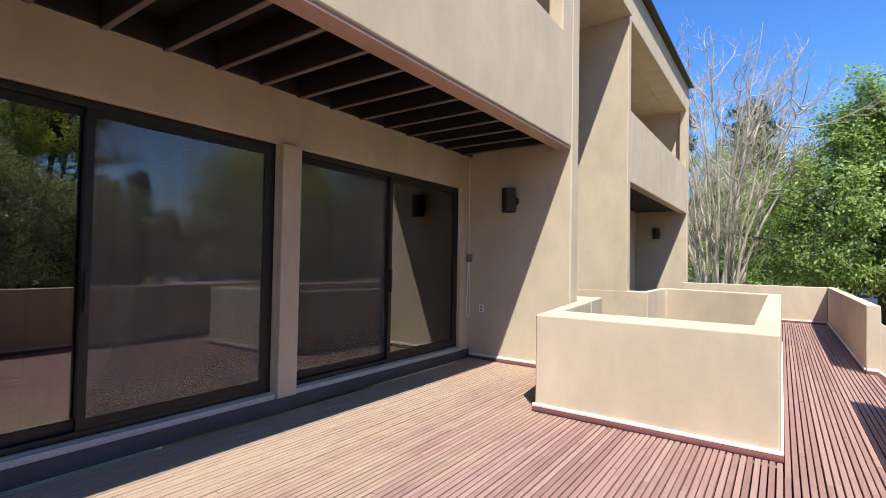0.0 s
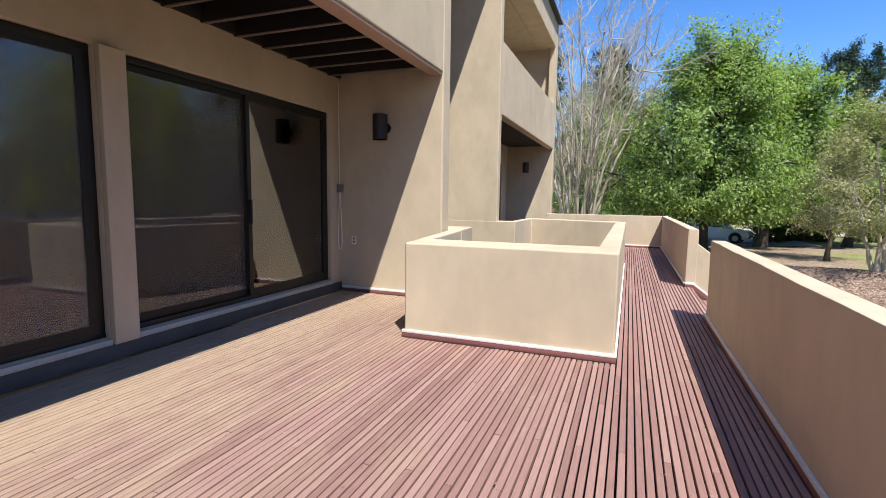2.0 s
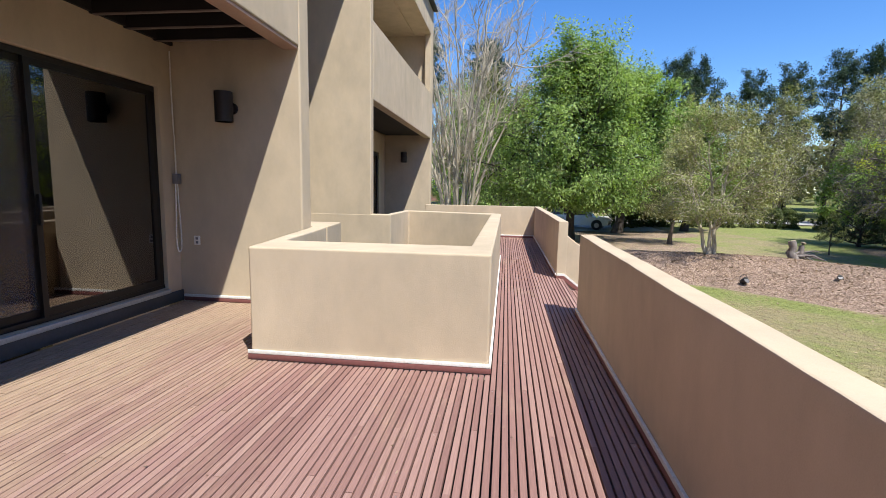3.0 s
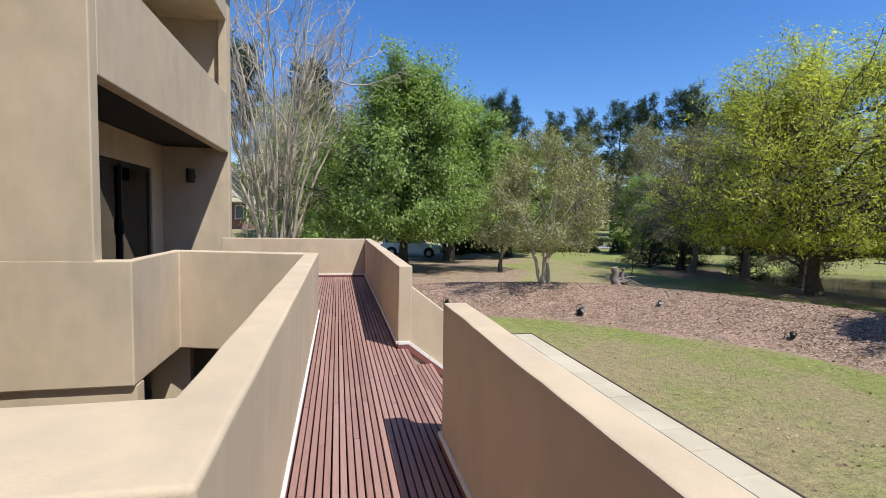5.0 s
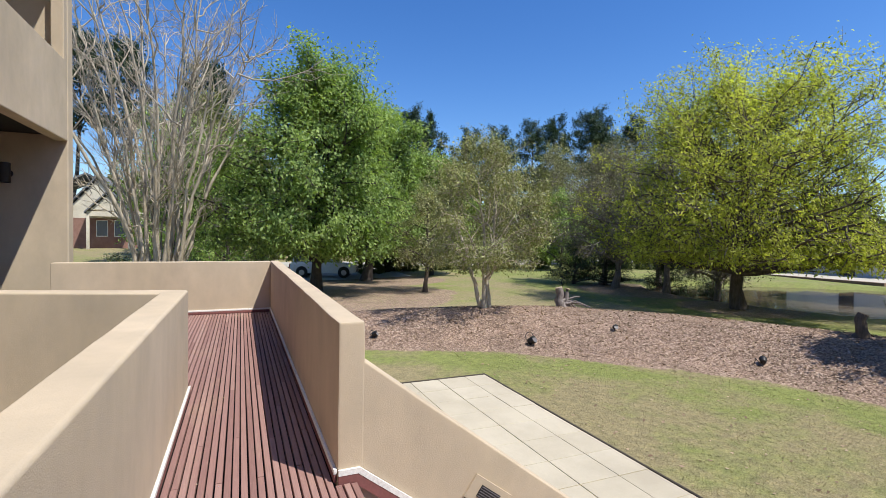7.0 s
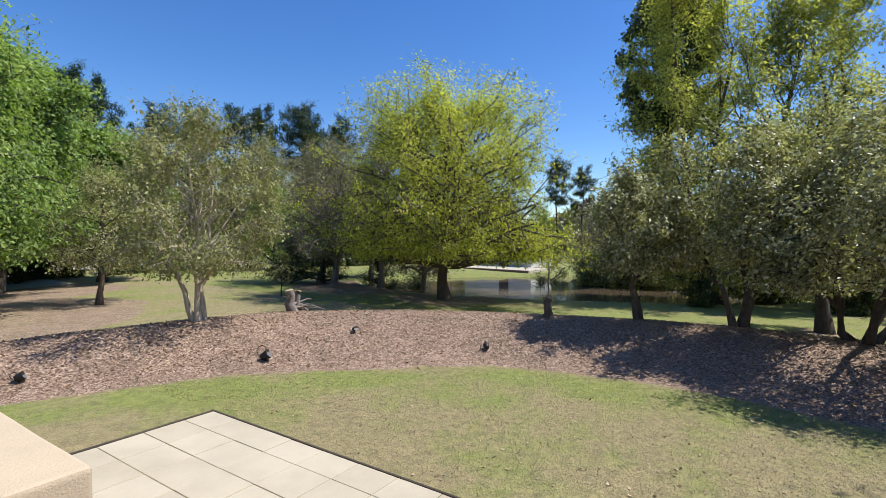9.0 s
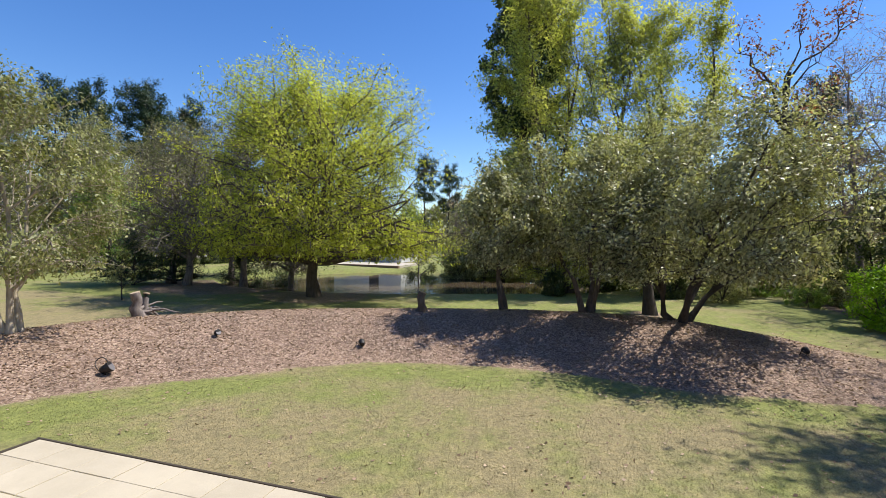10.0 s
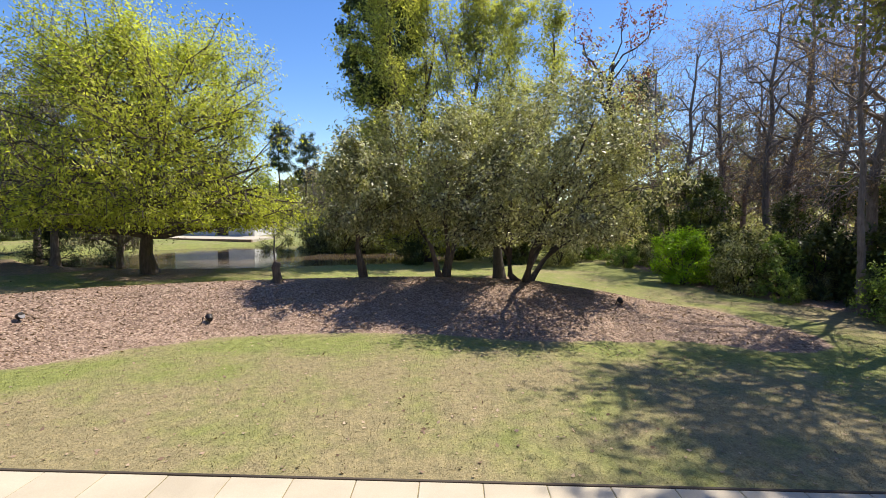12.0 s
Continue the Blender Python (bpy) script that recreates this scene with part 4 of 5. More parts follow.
def tree(name, at, label, category, bark, leafmat, group="", turn=0.0, lean=(0, 0), **shape):
    wood, crown = grow(**shape)
    z = float(ground_height(at[0], at[1])) if len(at) == 2 else at[2]
    top = empty(name, (at[0], at[1], z), turn)
    top.rotation_euler = (radians(lean[0]), radians(lean[1]), radians(turn))
    tagged(top, label, category, group)
    t = quad_mesh("trunk", *wood, bark, top)
    t.data.polygons.foreach_set("use_smooth", [True] * len(t.data.polygons))
    if crown:
        quad_mesh("crown", *crown, leafmat, top)
    return top


def bare_fan(at):
    """Many pale stems that rise from one foot, lean outwards and fork upwards."""
    rng = np.random.default_rng(23)
    n, K = 26, 12
    t = np.linspace(0, 1, K)[None, :, None]
    az = np.arange(n) * 2.39996 + rng.uniform(-0.3, 0.3, n)
    lean = np.linspace(0.12, 1.0, n) ** 0.62
    side = np.stack([np.cos(az), np.sin(az), np.zeros(n)], -1)
    foot = side * rng.uniform(0.15, 0.75, (n, 1)) + [0, 0, -0.15]
    tall = (16.5 - 6.5 * lean ** 1.5) * rng.uniform(0.88, 1.05, n)
    S = foot[:, None] + side[:, None] * (lean * 5.0)[:, None, None] * t ** 1.3 + np.array([0, 0, 1.0]) * tall[:, None, None] * (1.25 * t - 0.25 * t * t)
    S = S + np.cumsum(rng.normal(0, 0.1, S.shape) * (t > 0), axis=1)
    SR = rng.uniform(0.07, 0.105, (n, 1)) * np.linspace(1, 0.22, K)[None]
    wood = [tubes(S, SR, 7)]

    def fork(P, count, low, high, length, spread, radius, points, sides):
        A, f = pick_on(rng, P, count, low, high)
        i = np.clip((f * (P.shape[1] - 1)).astype(int), 0, P.shape[1] - 2)
        m = np.arange(len(P))[:, None]
        d = unit(P[m, i + 1] - P[m, i]) + rng.normal(0, spread, A.shape) + [0, 0, 0.12]
        A, d = A.reshape(-1, 3), unit(d.reshape(-1, 3))
        B = A + d * (length * rng.uniform(0.5, 1.25, len(A)))[:, None]
        Q = paths(rng, A, B, points, -0.06, 0.3)
        wood.append(tubes(Q, radius * rng.uniform(0.8, 1.2, (len(A), 1)) * np.linspace(1, 0.35, points)[None], sides))
        return Q

    branches = fork(S, 9, 0.2, 0.97, 2.5, 0.46, 0.036, 6, 5)
    sprays = fork(branches, 6, 0.25, 1.0, 1.15, 0.5, 0.015, 4, 4)
    fork(sprays, 3, 0.3, 1.0, 0.55, 0.5, 0.009, 3, 3)
    top = empty("bare_tree", (*at, float(ground_height(*at))))
    tagged(top, "leafless pale-barked tree with many fanning stems", "tree")
    for name, pieces in (("trunk", wood[:1]), ("branches", wood[1:2]), ("twigs", wood[2:])):
        ob = quad_mesh(name, *joined(pieces), BARKPALE, top)
        ob.data.polygons.foreach_set("use_smooth", [True] * len(ob.data.polygons))
    return top


def place(ob, x, y, scale=1.0, turn=0.0, z=None, tall=1.0):
    z = float(ground_height(x, y)) - 0.05 if z is None else z
    return copy_thing(ob, pose(x, y, z, 0, 0, turn) @ Matrix.Diagonal((scale, scale, scale * tall, 1)))


# the yard's own trees
tree("broadleaf_tree", (4.0, 31.0), "tall leafy tree in fresh green spring leaf", "tree", BARKDARK, LEAFGREEN, "green trees by the drive",
     seed=11, H=12.4, R=6.3, low=0.22, girth=0.27, limbs=44, subs=9, twigs=8, leaves=30, leaf=0.19, shape="egg", clump=0.34, hollow=0.7, ragged=0.45, spires=4)
tree("broadleaf_tree", (8.8, 40.1), "tall leafy tree in fresh green spring leaf", "tree", BARKDARK, LEAFGREEN, "green trees by the drive",
     seed=12, H=13.2, R=6.8, low=0.22, girth=0.33, limbs=40, subs=9, twigs=8, leaves=24, leaf=0.24, shape="egg", clump=0.34, hollow=0.7, ragged=0.42, spires=4)
tree("broadleaf_tree", (14.5, 42.0), "leafy tree in fresh green spring leaf", "tree", BARKDARK, LEAFGREEN, "green trees by the drive",
     seed=13, H=10.0, R=4.6, low=0.25, girth=0.25, limbs=28, subs=8, twigs=8, leaves=20, leaf=0.24, shape="egg", clump=0.36, hollow=0.7, ragged=0.42, spires=3)
bare_fan((-2.9, 30.0))
tree("small_tree", (7.6, 19.26), "small thin-leaved tree with a pale forked trunk on the mulch", "tree", BARKPALE, LEAFBRONZE,
     seed=31, H=5.4, R=2.5, low=0.3, girth=0.075, limbs=34, subs=8, twigs=8, leaves=11, leaf=0.09, shape="dome", stems=3, spread=0.5, clump=0.5, hollow=0.7, ragged=0.4)
tree("small_tree", (9.63, 30.1), "small olive-leaved tree with a thin dark trunk", "tree", BARK, LEAFOLIVE,
     seed=32, H=5.8, R=2.6, low=0.32, girth=0.12, limbs=26, subs=7, twigs=7, leaves=12, leaf=0.10, shape="dome", clump=0.5)
tree("willow_oak", (21.25, 20.6), "spreading oak in yellow-green new leaf", "tree", BARK, LEAFYELLOW,
     seed=41, H=11.7, R=8.0, low=0.28, girth=0.27, limbs=54, subs=9, twigs=9, leaves=26, leaf=0.15, shape="broad", lift=-0.03, clump=0.2, hollow=0.75, slim=0.4, ragged=0.42, spires=7)
tree("evergreen_tree", (15.52, 10.16), "olive-grey glossy-leaved tree with several crooked stems on the mulch", "tree", BARK, LEAFSILVER, "evergreens on the mound",
     seed=51, H=4.6, R=2.2, low=0.42, girth=0.085, limbs=26, subs=8, twigs=8, leaves=12, leaf=0.115, shape="dome", stems=2, spread=0.4, clump=0.42, hollow=0.6, ragged=0.42)
tree("evergreen_tree", (15.75, 7.7), "olive-grey glossy-leaved tree with several crooked stems on the mulch", "tree", BARK, LEAFSILVER, "evergreens on the mound", shift=(0, 0.15),
     seed=52, H=5.5, R=2.8, low=0.42, girth=0.085, limbs=32, subs=8, twigs=8, leaves=13, leaf=0.115, shape="dome", stems=3, spread=0.5, clump=0.4, hollow=0.6, ragged=0.42, spires=3)
tree("evergreen_tree", (15.2, 5.25), "broad olive-grey glossy-leaved tree with leaning stems on the mulch", "tree", BARKDARK, LEAFSILVER, "evergreens on the mound", shift=(0, -1.1),
     seed=53, H=5.8, R=4.0, low=0.31, girth=0.09, limbs=44, subs=9, twigs=8, leaves=18, leaf=0.105, shape="broad", stems=4, spread=0.6, clump=0.32, hollow=0.65, ragged=0.42, droop=0.08)
tree("slender_tree", (30.0, 9.3), "tall oak in yellow-green new leaf behind the mound", "tree", BARK, LEAFMOSS,
     seed=61, H=21.5, R=5.6, low=0.12, girth=0.2, limbs=64, subs=9, twigs=9, leaves=13, leaf=0.22, shape="dome", stems=3, spread=0.5, lift=-0.06, clump=0.36, slim=0.4, hollow=0.6, ragged=0.5, spires=3)
tree("slender_tree", (32.0, 2.9), "tall thin tree in yellow-green new leaf", "tree", BARK, LEAFMOSS,
     seed=62, H=18.5, R=4.0, low=0.12, girth=0.15, limbs=44, subs=8, twigs=8, leaves=12, leaf=0.2, shape="dome", stems=3, spread=0.5, lift=-0.06, clump=0.45, slim=0.4, hollow=0.6, ragged=0.5, spires=3)
tree("tall_evergreen", (39.0, 13.0), "tall dark evergreen rising behind the new leaves", "tree", BARKDARK, LEAFDARK,
     seed=64, H=24.0, R=4.0, low=0.52, girth=0.3, limbs=46, subs=8, twigs=8, leaves=15, leaf=0.3, shape="dome", clump=0.34, hollow=0.6, ragged=0.45, spires=4)
tree("trunk_tree", (21.8, 5.3), "straight dark trunk with thin grey-green foliage", "tree", BARKDARK, LEAFOLIVE,
     seed=63, H=8.5, R=3.2, low=0.3, girth=0.22, limbs=24, subs=7, twigs=7, leaves=9, leaf=0.13, shape="dome", clump=0.5)
for n, (x, y) in enumerate(((21.9, 29.2), (23.4, 26.6), (25.0, 24.6), (22.4, 30.9), (27.5, 31.0))):
    tree("grey_oak", (x, y), "grey-twigged oak just breaking bud", "tree", BARKGREY, LEAFGREY, "oaks by the pond",
         seed=70 + n, H=9.4 + n % 3, R=4.3, low=0.24, girth=0.19, limbs=26, subs=8, twigs=8, leaves=7, leaf=0.12, shape="dome", clump=0.4)
for n, (x, y) in enumerate(((22.3, 30.4), (24.3, 27.4), (26.3, 26.0), (20.6, 31.5))):
    tree("young_pine", (x, y), "low dark young pine with drooping boughs", "tree", BARKDARK, LEAFPINE, "young pines by the pond",
         seed=80 + n, H=3.0, R=2.4, low=0.18, girth=0.12, limbs=18, subs=6, twigs=6, leaves=12, leaf=0.16, shape="cone", clump=0.5, lift=-0.03, slim=0.2)
tree("lime_tree", (27.3, 42.0), "rounded bright green tree in the distance", "tree", BARK, LEAFGREEN,
     seed=91, H=7.4, R=3.3, low=0.15, girth=0.16, limbs=22, subs=7, twigs=7, leaves=12, leaf=0.22, shape="dome", clump=0.5)
tree("dead_tree", (34.0, -3.4), "dying dark-limbed tree with rust-red leaf tufts", "tree", BARKDARK, LEAFRED,
     seed=92, H=18.0, R=5.2, low=0.42, girth=0.46, limbs=14, subs=4, twigs=3, leaves=14, leaf=0.22, shape="vase", stems=2, spread=0.35, clump=0.4, wobble=0.6)

tree("overhanging_tree", (11.8, -4.2), "tall woodland tree leaning over the lawn's edge", "tree", BARKGREY, LEAFBRONZE,
     seed=93, H=18.5, R=5.0, low=0.48, girth=0.2, limbs=26, subs=8, twigs=8, leaves=8, leaf=0.2, shape="dome", clump=0.45)
tree("overhanging_tree", (8.2, -6.0), "tall woodland tree leaning over the lawn's edge", "tree", BARKGREY, LEAFBRONZE,
     seed=94, H=17.0, R=4.6, low=0.42, girth=0.22, limbs=24, subs=8, twigs=8, leaves=8, leaf=0.2, shape="dome", clump=0.45)

tree("overhanging_tree", (15.4, -5.2), "tall barely leafing tree at the lawn's edge", "tree", BARKGREY, LEAFBUD,
     seed=95, H=16.5, R=4.2, low=0.5, girth=0.11, limbs=18, subs=6, twigs=6, leaves=3, leaf=0.12, shape="dome", clump=0.45)

# prototypes that are repeated in the distance
pine = tree("pine", (48.5, 61.0), "tall dark pine with a clumped crown", "tree", BARKDARK, LEAFPINE, "far pines",
            seed=101, H=20.5, R=4.0, low=0.5, girth=0.24, limbs=24, subs=6, twigs=6, leaves=20, leaf=0.32, shape="round", clump=0.55, lift=0.03, squash=0.4, slim=0.3)
pine_b = tree("pine", (49.5, 65.5), "tall dark pine with a clumped crown", "tree", BARKDARK, LEAFPINE, "far pines",
              seed=102, H=22.5, R=4.3, low=0.55, girth=0.25, limbs=22, subs=6, twigs=6, leaves=20, leaf=0.35, shape="round", clump=0.6, lift=0.03, squash=0.35, slim=0.3)
wood_a = tree("woodland_tree", (38.0, 45.0), "grey-twigged woodland tree just breaking bud", "tree", BARKGREY, LEAFGREY, "woodland trees",
              seed=111, H=12.5, R=4.6, low=0.2, girth=0.2, limbs=22, subs=6, twigs=5, leaves=9, leaf=0.22, shape="dome", clump=0.5)
wood_b = tree("woodland_tree", (3.0, 58.0), "tall olive-green woodland tree in spring leaf", "tree", BARKGREY, LEAFBRONZE, "woodland trees",
              seed=112, H=14.5, R=4.9, low=0.15, girth=0.2, limbs=22, subs=6, twigs=5, leaves=12, leaf=0.26, shape="dome", clump=0.55)
wood_g = tree("woodland_tree", (-5.6, 53.0), "tall green woodland tree in spring leaf", "tree", BARK, LEAFGREEN, "woodland trees",
              seed=113, H=14.0, R=4.9, low=0.12, girth=0.2, limbs=22, subs=6, twigs=5, leaves=14, leaf=0.28, shape="dome", clump=0.55)
bare_a = tree("leafless_tree", (26.0, -5.3), "tall leafless dark-limbed woodland tree", "tree", BARKGREY, LEAFBUD, "leafless woodland trees",
              seed=121, H=14.0, R=3.8, low=0.3, girth=0.17, limbs=20, subs=6, twigs=7, leaves=2, leaf=0.12, shape="vase", wobble=0.75, lift=0.07, twig_len=0.22)
bare_b = tree("leafless_tree", (17.2, -6.6), "tall leafless leaning woodland tree with arching limbs", "tree", BARKGREY, LEAFBUD, "leafless woodland trees", lean=(-6, -8),
              seed=122, H=15, R=5.2, low=0.25, girth=0.2, limbs=20, subs=7, twigs=7, leaves=3, leaf=0.11, shape="vase", wobble=0.7, lift=0.16, twig_len=0.18)
shrub = tree("shrub", (13.2, 46.5), "dense dark evergreen shrub", "shrub", BARKDARK, LEAFDARK, "evergreen shrubs",
             seed=131, H=2.3, R=1.6, low=0.05, girth=0.05, limbs=14, subs=5, twigs=4, leaves=18, leaf=0.17, shape="dome", stems=3, clump=0.7)
brush = tree("brush", (20.2, -4.4), "tangled olive undergrowth at the wood's edge", "shrub", BARKDARK, LEAFOLIVE, "undergrowth",
             seed=132, H=2.6, R=1.8, low=0.04, girth=0.04, limbs=14, subs=5, twigs=4, leaves=16, leaf=0.14, shape="dome", stems=4, clump=0.7)
brush_green = tree("brush", (18.6, -4.9), "fresh green undergrowth at the wood's edge", "shrub", BARK, LEAFGREEN, "undergrowth",
                   seed=135, H=2.2, R=1.6, low=0.04, girth=0.035, limbs=14, subs=5, twigs=4, leaves=17, leaf=0.13, shape="dome", stems=4, clump=0.6)
understory = tree("understory_tree", (23.4, -4.3), "slim dark glossy-leaved tree under the wood's edge", "tree", BARKDARK, LEAFDARK, "understory trees",
                  seed=136, H=5.2, R=1.9, low=0.12, girth=0.06, limbs=22, subs=6, twigs=6, leaves=14, leaf=0.13, shape="dome", stems=2, clump=0.55)
for x, y, k, turn in ((18.6, -7.2, 0.95, 40), (20.6, -6.4, 0.8, 130), (26.5, -4.6, 1.1, 210), (16.4, -7.6, 1.1, 300), (29.5, -3.6, 0.9, 80), (13.6, -7.4, 1.0, 170)):
    place(understory, x, y, k, turn)
tree("bright_shrub", (21.2, -2.4), "lime-green leafing shrub at the wood's edge", "shrub", BARK, LEAFLIME,
     seed=133, H=2.5, R=1.55, low=0.04, girth=0.04, limbs=22, subs=7, twigs=7, leaves=12, leaf=0.10, shape="dome", stems=5, clump=0.6)
tree("bright_shrub", (13.6, -5.0), "light green leafing shrub at the wood's edge", "shrub", BARK, LEAFGREEN,
     seed=134, H=1.9, R=1.4, low=0.04, girth=0.03, limbs=18, subs=6, twigs=6, leaves=10, leaf=0.10, shape="dome", stems=4, clump=0.6)

spots = random.Random(7)
for x, y, s in ((38.3, 65, 0.98), (43.7, 66, 1.0), (33.9, 65, 0.88), (29.1, 64, 0.87), (56, 62, 1.0), (61, 57, 0.95), (22, 70, 0.9), (26, 72, 0.95), (70, 28.5, 0.68), (73, 33, 0.7), (66, 48, 0.9), (17, 70, 0.9), (-3, 64, 0.95), (-24, 98, 1.5), (-17, 95, 1.4), (-30, 90, 1.3), (80, 20, 0.8), (52, -12, 0.9)):
    place(pine if spots.random() < 0.5 else pine_b, x, y, s * 1.02 * spots.uniform(0.95, 1.05), spots.uniform(0, 360))
for x, y, s in ((42, 46, 1.0), (47, 43, 0.95), (33, 48, 0.9), (52, 40, 1.0), (57, 47, 1.1), (45, 54, 1.1), (36, 56, 1.1), (28, 56, 1.0), (60, 36, 0.9), (50, 52, 1.1), (64, 42, 1.0), (40, 60, 1.1), (39, 12.5, 0.55), (41, 9, 0.6), (37, 8, 0.5), (42, 14, 0.55), (46, 10, 0.7), (44, 5, 0.75), (39, 3, 0.75), (50, 15, 0.6), (55, 20, 0.6), (62, 24, 0.6), (70, 40, 0.8)):
    place(wood_a, x, y, s * spots.uniform(0.92, 1.08), spots.uniform(0, 360))
for x, y, s in ((20, 58, 0.95), (26, 60, 0.95), (32, 62, 1.0), (12, 60, 0.9), (0.5, 53, 0.95), (-3, 58, 1.1), (-4.5, 63, 1.2), (-1.5, 66, 1.2), (1.5, 60, 1.0), (38, 58, 1.0), (47, 60, 1.0), (7, 62, 0.9), (54, 55, 1.0), (37, 21, 0.45), (45, 16, 0.5), (41, 6, 0.6), (68, 34, 0.6), (42, -2, 0.7), (46, -6, 0.8), (50, -1, 0.8), (44, -11, 0.8), (52, -9, 0.9), (38, -18, 0.8), (33, -22, 0.8), (46, -18, 0.9), (26, -22, 0.7)):
    place(wood_b, x, y, s * spots.uniform(0.92, 1.08), spots.uniform(0, 360))
for x, y, s in ((-0.6, 44, 0.8), (-3.8, 47, 0.9), (-1.5, 50, 0.8), (16, 52, 0.8), (22, 66, 0.9), (-27, 70, 1.2), (-5.5, 60, 1.0), (34, 47, 0.55), (59, 30, 0.5)):
    place(wood_g, x, y, s * spots.uniform(0.92, 1.08), spots.uniform(0, 360))
for x, y in ((23, -7.5), (28, -8), (31, -5.5), (21, -9), (26, -11), (33, -10), (36, -7), (30, -13), (24, -14), (19, -12), (38, -11), (40, -5), (35, -15), (28, -17), (22, -17)):
    place(bare_a, x, y, spots.uniform(0.85, 1.15), spots.uniform(0, 360))
for x, y in ((20.5, -8.2), (24.5, -8.8), (13.0, -10.6), (29, -9.5), (16.0, -14), (21, -13)):
    place(bare_b, x, y, spots.uniform(0.85, 1.1), spots.uniform(0, 360))
for x, y in ((9.5, -9.5), (7.0, -10.5)):
    place(bare_a, x, y, spots.uniform(0.85, 1.05), spots.uniform(0, 360))
for n in range(26):
    place(shrub, 11 + n * 1.75 + spots.uniform(-0.6, 0.6), 46.0 - max(0, n - 8) * 0.55 + spots.uniform(-0.6, 0.6), spots.uniform(0.55, 1.0), spots.uniform(0, 360))
for x, y, s in ((0.4, 43.5, 0.6), (2.5, 55.5, 0.9), (33.5, 6.0, 0.9), (24.5, -6.0, 1.2), (18.4, -6.2, 1.1), (22.5, -5.2, 0.8), (15.6, -6.6, 1.2), (27, 9.6, 0.6), (29, 3.6, 0.9), (31.5, 7, 1.0)):
    place(shrub, x, y, s, spots.uniform(0, 360))
for n in range(30):
    x = 14.5 + n * 0.83
    place(brush_green if n % 2 else brush, x + spots.uniform(-0.5, 0.5), -4.8 + 0.17 * (x - 14) - (n % 3) * 1.5 + spots.uniform(-0.7, 0.5), spots.uniform(0.35, 1.3), spots.uniform(0, 360))
for x, y, s in ((27.5, 1.5, 0.9), (29, 4.6, 1.0), (30.5, 0.5, 1.2), (33, 3, 1.1), (35, 6, 1.1), (36.5, 9, 1.0), (38, 11.5, 0.9), (39.5, 14, 0.8), (41, 16.5, 0.7), (34, -1, 1.2), (11.5, -6.2, 1.0), (9.8, -7.4, 1.1), (8.0, -8.2, 1.0)):
    place(brush, x, y, s, spots.uniform(0, 360))
for x, y, s in ((-5.0, 33.5, 0.75), (-0.6, 34.5, 0.6), (0.8, 37, 0.6), (40, -4, 1.6), (37, -8, 1.5), (43, -9, 1.7), (34, -12, 1.5), (46, 1, 1.5), (30, -15, 1.5), (49, -13, 1.8)):
    place(brush, x, y, s, spots.uniform(0, 360))


for x, y, s in ((36.2, 19.0, 0.9), (36.8, 17.4, 1.0), (36.9, 15.6, 1.1), (36.4, 14.0, 1.1), (38.2, 18.4, 1.2), (38.8, 16.4, 1.3), (37.4, 12.6, 1.2)):
    place(brush, x, y, s, spots.uniform(0, 360))
for x, y, s in ((36.9, 18.4, 0.3), (37.5, 16.6, 0.36), (37.2, 14.9, 0.34), (38.6, 17.6, 0.42), (38.9, 15.2, 0.45), (38.0, 13.2, 0.42), (39.8, 18.8, 0.5)):
    place(bare_a, x, y, s, spots.uniform(0, 360))


def far_woods():
    """A thick belt of woodland that closes the view all round."""
    rng = np.random.default_rng(5)
    n = 42000
    a = rng.uniform(-1.15, 2.75, n)
    r = 95 + 40 * rng.random(n) ** 1.5
    hill = 9.5 + 2.6 * np.sin(a * 9) + 1.8 * np.sin(a * 23 + 1) + 1.3 * np.sin(a * 51)
    z = hill * rng.random(n) ** 0.8
    C = np.stack([r * np.cos(a), r * np.sin(a), z - 1 + 0.033 * np.clip(r * np.sin(a) - 45, 0, 60)], -1)
    V, F = leaf_quads(rng, C, 1.35, 0.1, 0.7)
    ob = quad_mesh("far_woods", V, F, LEAFGREY)
    return tagged(ob, "distant belt of olive and grey woodland", "woods", kind="stuff")


far_woods()


